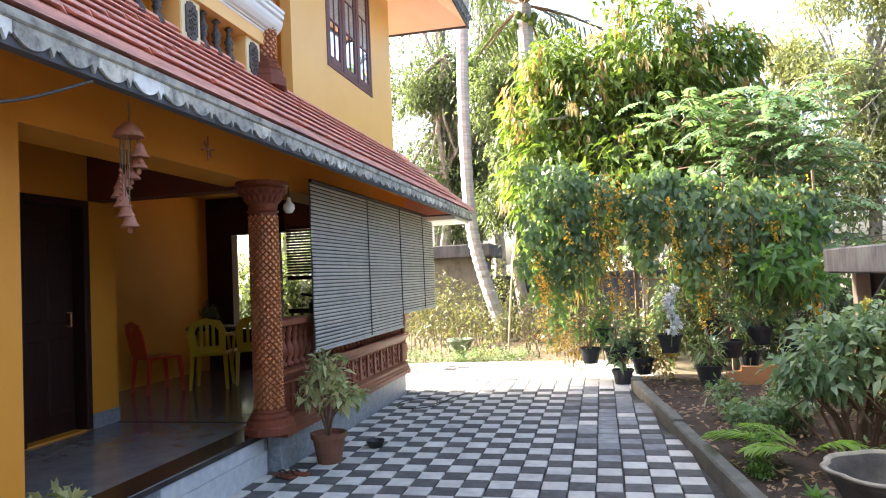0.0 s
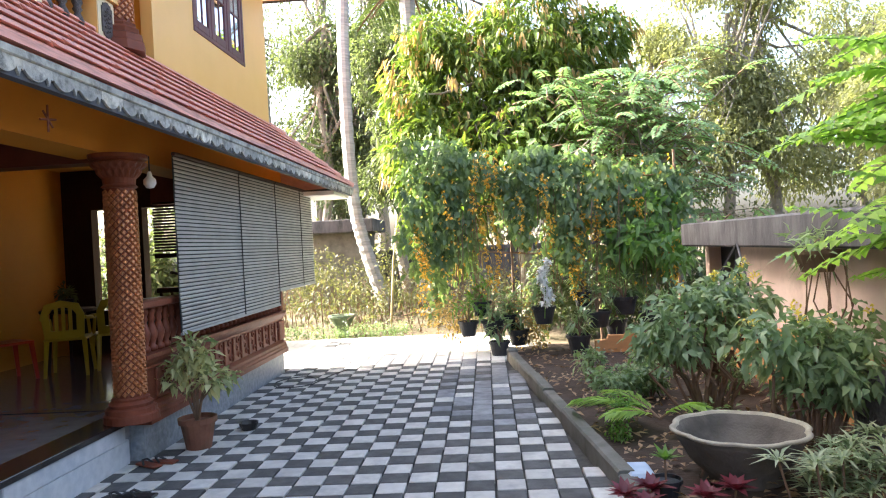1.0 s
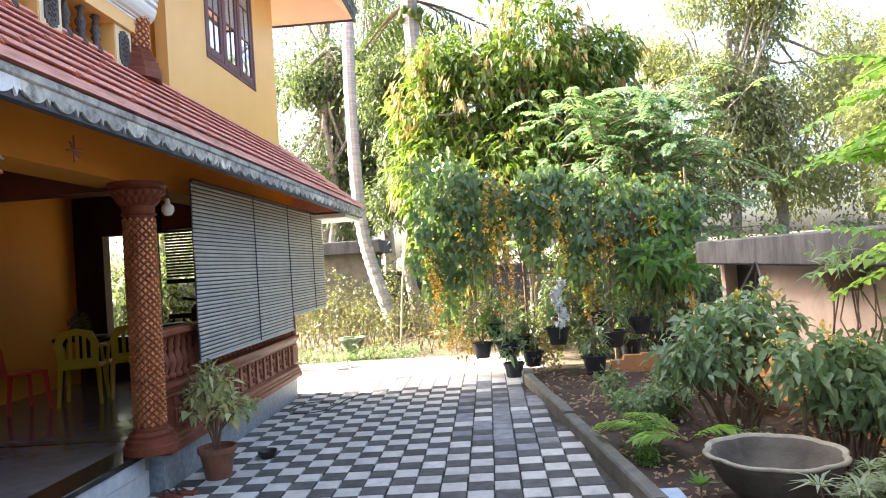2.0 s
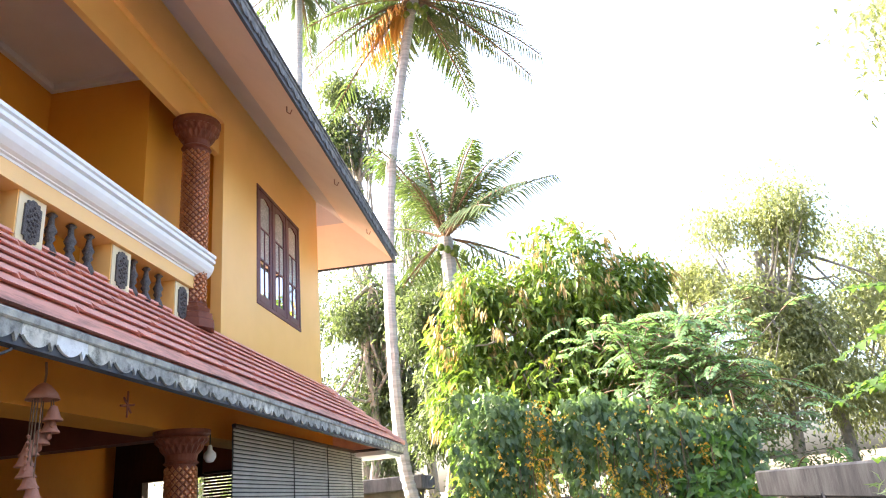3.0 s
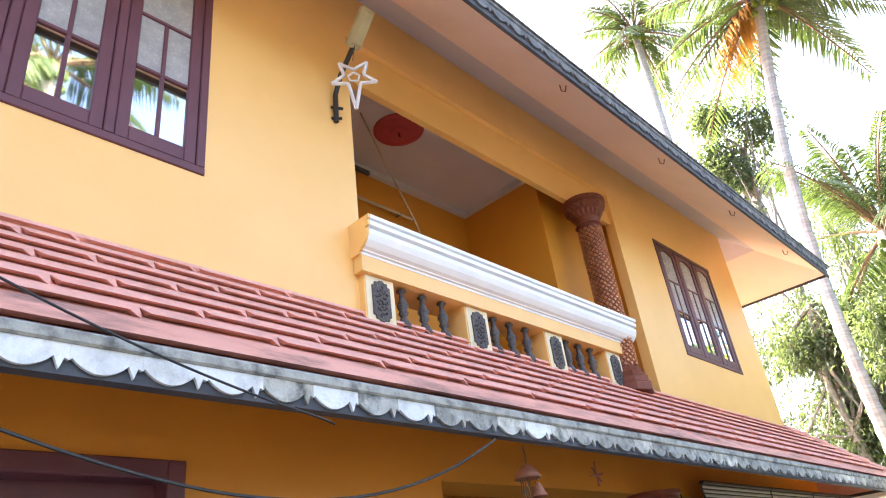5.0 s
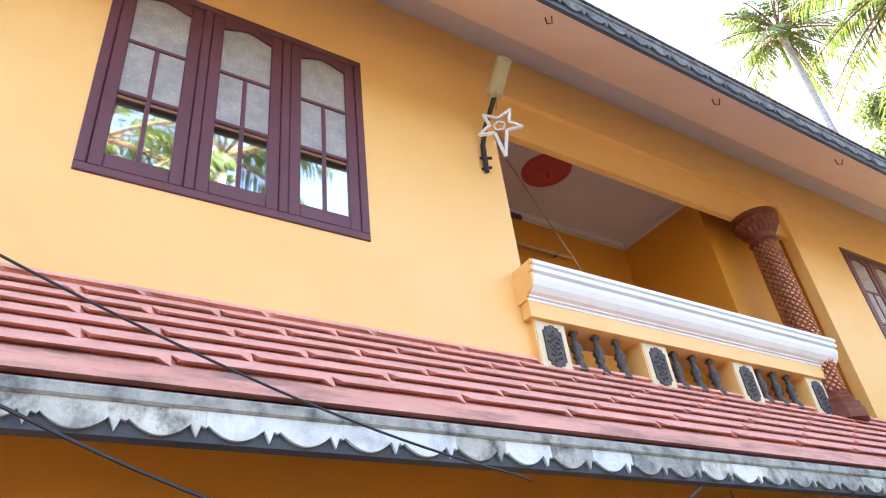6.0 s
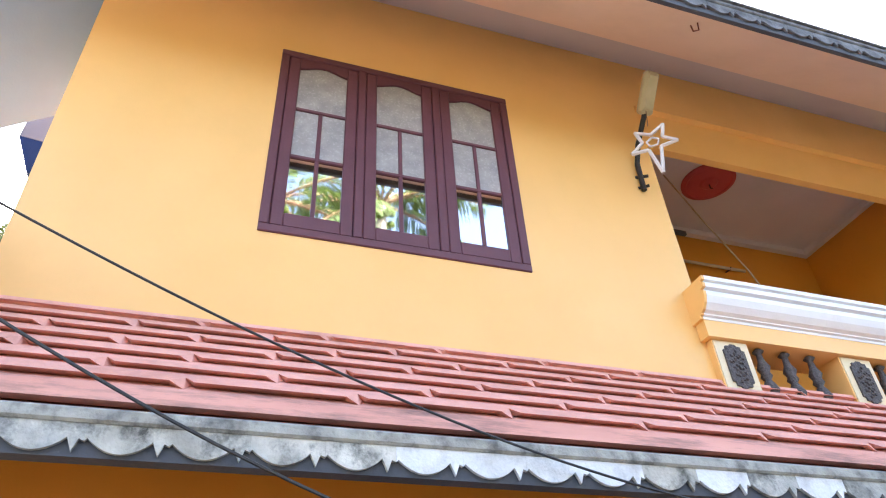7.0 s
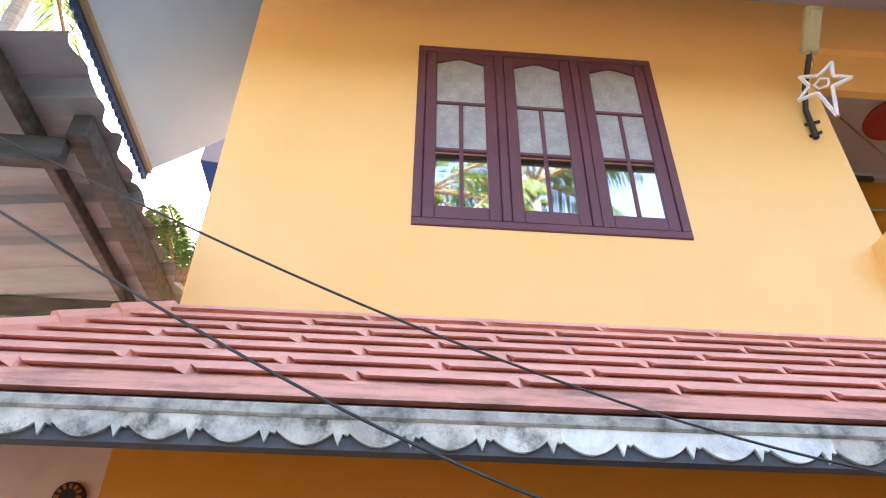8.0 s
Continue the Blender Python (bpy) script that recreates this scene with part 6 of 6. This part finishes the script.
tri = thing("hanging_pot", (2.70, 2.15, 0.88), "white pot held by three slanting cords from the slab", "hanging pot")
part("pot", pot_shape(0.10, 0.2), WHITE, tri, "small white pot")
part("cords", Shape().tube([(0.1, 0, 0.2), (0.05, -0.25, 0.60)], 0.012, 5).tube([(-0.1, 0, 0.2), (0.05, -0.25, 0.60)], 0.012, 5).tube([(0, -0.7, 0.1), (0.05, -0.25, 0.60)], 0.012, 5), CONCRETE, tri, "pale rope cords")

# slippers, hose, small dish on the pavers
for x, y, t_, m_ in ((-2.50, -0.05, 60, TERRA), (-2.42, 0.02, 80, TERRA), (-2.35, -0.78, 70, BLACK), (-2.22, -0.74, 85, BLACK)):
    o = thing("slipper", (x, y, 0.012), "worn rubber slipper dropped on the pavers", "slipper", "slippers by the step", t_)
    part("sole", Shape().bbox(-0.045, 0.045, -0.12, 0.12, 0, 0.018, 0.008), m_, o)
    part("strap", Shape().tube([(-0.042, 0.0, 0.014), (-0.02, 0.05, 0.045), (0.02, 0.05, 0.045), (0.042, 0.0, 0.014)], 0.009, 5), BLACK, o)
hose = thing("garden_hose", (-2.3, 3.4, 0.012), "thin dark hose looped on the pavers", "hose")
part("loop", Shape().tube([(0.1 + (0.45 + 0.008 * k) * math.cos(k * 0.3) * 0.5, -0.3 + 0.7 * math.sin(k * 0.3) * 0.5, 0.008 + 0.0005 * k) for k in range(20)] + [(0.45, 0.1, 0.01), (0.6, 0.5, 0.01)], 0.007, 6), BLACK, hose)
dish = thing("black_dish", (-2.05, 0.95, 0.012), "small black bowl on the pavers behind the pot", "bowl")
part("bowl", Shape().lathe([(0.06, 0), (0.085, 0.05), (0.09, 0.07), (0.075, 0.065), (0.05, 0.02)], 16), BLACK, dish)

g = np.random.default_rng(41)
for k, (x, y) in enumerate(((1.25, 2.1), (2.0, 2.5), (2.5, 2.9), (2.55, 1.6), (1.75, 1.55))):
    t = thing("low_plant", (x, y, 0.05), "low dull green plant among dead leaves in the bed", "plant", "low bed plants")
    me, c = crown_mesh("leaves", (SHRUB, VINE, BRIGHT)[k % 3], [(0, 0, 0.16 + 0.1 * g.random(), 0.16, 0.16, 0.1 + 0.06 * g.random())], 26, 5, 0.03, 0.10 + 0.05 * g.random(), 0.04, 0.0, 0.3)
    part("leaves", me, SHRUB, t)
    s = Shape()
    for q in c[::5]:
        s.tube([(0, 0, -0.03), (q[0] * 0.5, q[1] * 0.5, q[2] * 0.6), tuple(q)], [0.01, 0.007, 0.003], 4)
    part("stem", s, TWIG, t)


# ---- fallen leaves ----
g = np.random.default_rng(2)
A = [(kerb_x(y) + 0.15 + g.random() * (2.7 - kerb_x(y)), y, 0.075) for y in g.uniform(-1.5, 4.5, 900)] + [(x, y, 0.0) for x, y in zip(g.uniform(-5, 5, 900), g.uniform(7.2, 13, 900))]
A = np.array(A) + np.array([0, 0, 0.0])
LITTER = leafy("dry_leaf_litter", (0.20, 0.11, 0.05), (0.36, 0.25, 0.14), 0.15, tint=(0.8, 0.7, 0.5))
me = leaves_mesh("leaf_litter", LITTER, A, unit(len(A)) * np.array([1, 1, 0.15]), np.tile([0, 0, 1.0], (len(A), 1)) + unit(len(A)) * 0.4, g.uniform(0.05, 0.12, len(A)), 0.035, 0.3, 0.0)
tagged(new("leaf_litter", me), "dead brown leaves scattered on the soil", "leaves", "", "stuff")

# ---- scalloped eave boards ----
STEP = 0.226


def scallop(step, h):
    o = [(0, 0), (step, 0)]
    o += [(step, -h * 0.62), (step * 0.94, -h * 0.55), (step * 0.88, -h * 0.98), (step * 0.80, -h * 0.52)]
    o += [(step * (0.80 - 0.76 * t), -h * (0.52 + 0.48 * math.sin(math.pi * t) ** 0.8)) for t in np.linspace(0.08, 0.92, 10)]
    o += [(0.03 * step, -h * 0.52), (0, -h * 0.62)]
    return o


eave = thing("eave_board", (XE, 0, ZE), "weathered scalloped eave board, white where cleaned and black with mould", "eave board")
boards = [Shape().extrude(scallop(STEP - 0.0006, 0.086), "x", 0.0, 0.014).mesh("scallop", m) for m in (EAVE_GREY, EAVE_MOULD, EAVE_WHITE)]
y = YN + 0.02
while y < YE - STEP:
    clean = 0.85 if -5.4 < y < -3.4 else 0.1 if y < -3.0 else 0.02
    pick = 2 if random.random() < clean else 1 if random.random() < (0.55 if y < -2.5 else 0.8) else 0
    o = part("scallop", boards[pick], EAVE_GREY, eave)
    o.location = (0.008, y, -0.045)
    y += STEP
part("cap", Shape().bbox(-0.02, 0.034, YN, YE, -0.046, 0.0, 0.008), EAVE_CAP, eave, "mossy grey cap strip")
part("fascia", Shape().extrude([(-0.05, -0.140), (0.006, -0.140), (0.006, -0.047), (-0.05, -0.047)], "y", YN + 0.02, YE - 0.02), FASCIA, eave, "slate grey fascia")
part("end_fascia", Shape().box(-4.0, -0.05, YE - 0.04, YE - 0.01, -0.10, 0.0), FASCIA, eave)
eave2 = thing("upper_eave_board", (UX, 0, UZ1), "mould-black scalloped board under the upper roof edge", "eave board")
DARKEAVE = surf("mould_black_eave", (0.10, 0.10, 0.11), (0.24, 0.24, 0.25), 12, 0.9, 0.5, stain=0.6, stain_col=(0.035, 0.035, 0.04), stain_scale=5)
data = Shape().extrude(scallop(0.223, 0.10), "x", 0.0, 0.014).mesh("scallop", DARKEAVE)
y = UY0 + 0.02
while y < UY1 - STEP:
    o = part("scallop", data, DARKEAVE, eave2)
    o.location = (0.004, y, 0.10)
    y += STEP
part("cap", Shape().bbox(-0.03, 0.03, UY0, UY1, 0.10, 0.14, 0.008), DARKEAVE, eave2)
ed = Shape()
y = UY0
while y < UY1:
    ed.bbox(-0.12, 0.045, y, y + 0.279, 0.14, 0.16, 0.004)
    y += 0.28
part("tile_edge", ed, DARKEAVE, eave2, "mould-dark edge of the upper roof tiles")

# ---- roof tiles ----
EXPO = SL * 0.128
FIRST = SL * 0.20
WID = 0.60


def tile_mesh(w, mat, expo, roll=True):
    """A flat interlocking tile: an undercut lip above the course below, drawn back into a closed chevron near one end."""
    k = [0.0, 0.38, 0.76, 0.84, 0.895, 1.0] if roll else [0.0, 0.5, 1.0]
    peak = [0, 0, 0, 1, 0, 0] if roll else [0, 0, 0]
    n = len(k)
    u = [q * w for q in k]
    v = [(u[i], 0.055 - 0.067 * peak[i], 0.004 + 0.013 * peak[i]) for i in range(n)]
    v += [(u[i], 0.048 * peak[i], 0.040) for i in range(n)]
    v += [(u[i], 0.088, 0.033 - 0.002 * peak[i]) for i in range(n)]
    v += [(u[i], expo + 0.05, 0.010) for i in range(n)] + [(u[i], expo + 0.05, 0.002) for i in range(n)]
    f = [(r * n + i, r * n + i + 1, (r + 1) * n + i + 1, (r + 1) * n + i) for r in range(3) for i in range(n - 1)]
    f += [(4 * n + i, 4 * n + i + 1, i + 1, i) for i in range(n - 1)]
    f += [(0, n, 2 * n, 3 * n, 4 * n), (n - 1, 5 * n - 1, 4 * n - 1, 3 * n - 1, 2 * n - 1)]
    sh = Shape()
    sh.v = [tuple(Vector((0, a_, 0)) + UP * b_ + NORM * c_) for a_, b_, c_ in v]
    sh.f = f
    return sh.mesh("tile", mat)


full = tile_mesh(WID, TILE_RED, EXPO)
bottom = tile_mesh(WID, TILE_DIRTY, FIRST, False)
for r in range(8):
    f0 = 0.0 if r == 0 else 0.20 + 0.128 * (r - 1)
    mid = f0 + (0.10 if r == 0 else 0.064)
    ya = YN + (Y0 - 0.05 - YN) * mid
    yb = YE + (Y1 - YE) * mid
    expo = FIRST if r == 0 else SL * 0.04 if r == 7 else EXPO
    base = Vector((XE, 0, ZE - 0.005)) + UP * (SL * f0)
    y = (-6.854 if r % 2 else -6.534) - 3 * WID
    while y < yb:
        a, b = max(y, ya), min(y + WID, yb)
        if b - a > 0.06:
            whole = b - a > WID - 0.001
            mt = TILE_DIRTY if r == 0 else TILE_RED
            data = (bottom if r == 0 else full) if whole and r < 7 else tile_mesh(b - a, mt, expo, whole and r > 0)
            o = part("tile", data, mt, roof)
            o.location = base + Vector((0, a, 0))
        y += WID

# ---- pavers ----
GREYP = surf("worn_grey_paver", (0.22, 0.22, 0.225), (0.34, 0.34, 0.34), 9, 0.85, 0.4, fine=140, stain=0.5, stain_col=(0.10, 0.10, 0.10), stain_scale=3, obj=0.2, island=0.2)
S = 0.2
G = 0.006


def paver_pts(x, y, z=0.0, dz=0.0):
    return [(x + G, y + G, -0.02), (x + S - G, y + G, -0.02), (x + S - G, y + S - G, -0.02), (x + G, y + S - G, -0.02),
            (x + G, y + G, z - 0.004), (x + S - G, y + G, z - 0.004), (x + S - G, y + S - G, z - 0.004), (x + G, y + S - G, z - 0.004),
            (x + G + 0.006, y + G + 0.006, z), (x + S - G - 0.006, y + G + 0.006, z), (x + S - G - 0.006, y + S - G - 0.006, z), (x + G + 0.006, y + S - G - 0.006, z)]


PF = [(0, 1, 5, 4), (1, 2, 6, 5), (2, 3, 7, 6), (3, 0, 4, 7), (4, 5, 9, 8), (5, 6, 10, 9), (6, 7, 11, 10), (7, 4, 8, 11), (8, 9, 10, 11)]
one = {m: Shape().add(paver_pts(0, 0, 0.010), PF).mesh("paver", m) for m in (PAVER_W, PAVER_D, GREYP, PAVER_P)}
rest = {m: Shape() for m in one}
g = np.random.default_rng(6)
for j in range(-70, 36):
    for i in range(-34, 13):
        x, y = i * S, j * S
        if x + S * 0.55 > kerb_x(y + S / 2) and y < 4.1:
            continue
        if y >= 4.1 and x > 0.9 - (y - 4.1) * 0.2:
            continue
        if y < 3.94 and x + S < -2.60 or y < 0 and x + S < -2.7:
            continue
        pale = (i + j) % 2 != 0
        worn = -2 <= i <= 2 and y > 0.35 + 0.25 * ((i * 7) % 3)
        m = (GREYP if worn and g.random() < 0.7 else PAVER_W) if pale else (GREYP if worn and g.random() < 0.35 else PAVER_D)
        # From the house shadow's edge on, paler pavers add to the sunlit patch.
        if y >= 4.1:
            m = GREYP if g.random() < 0.04 else PAVER_P
        jit = g.normal(size=3) * (0.0025, 0.0025, 0.0012)
        if -1.2 <= y <= 2.2 and x > -2.75:
            o = part("paver", one[m], m, pave)
            o.location = (x + jit[0], y + jit[1], jit[2])
        else:
            rest[m].add([(a + jit[0], b + jit[1], c + jit[2]) for a, b, c in paver_pts(x, y, 0.010)], PF)
for m, sh in rest.items():
    tagged(part("far_pavers", sh, m, pave), "", "", "", "stuff")
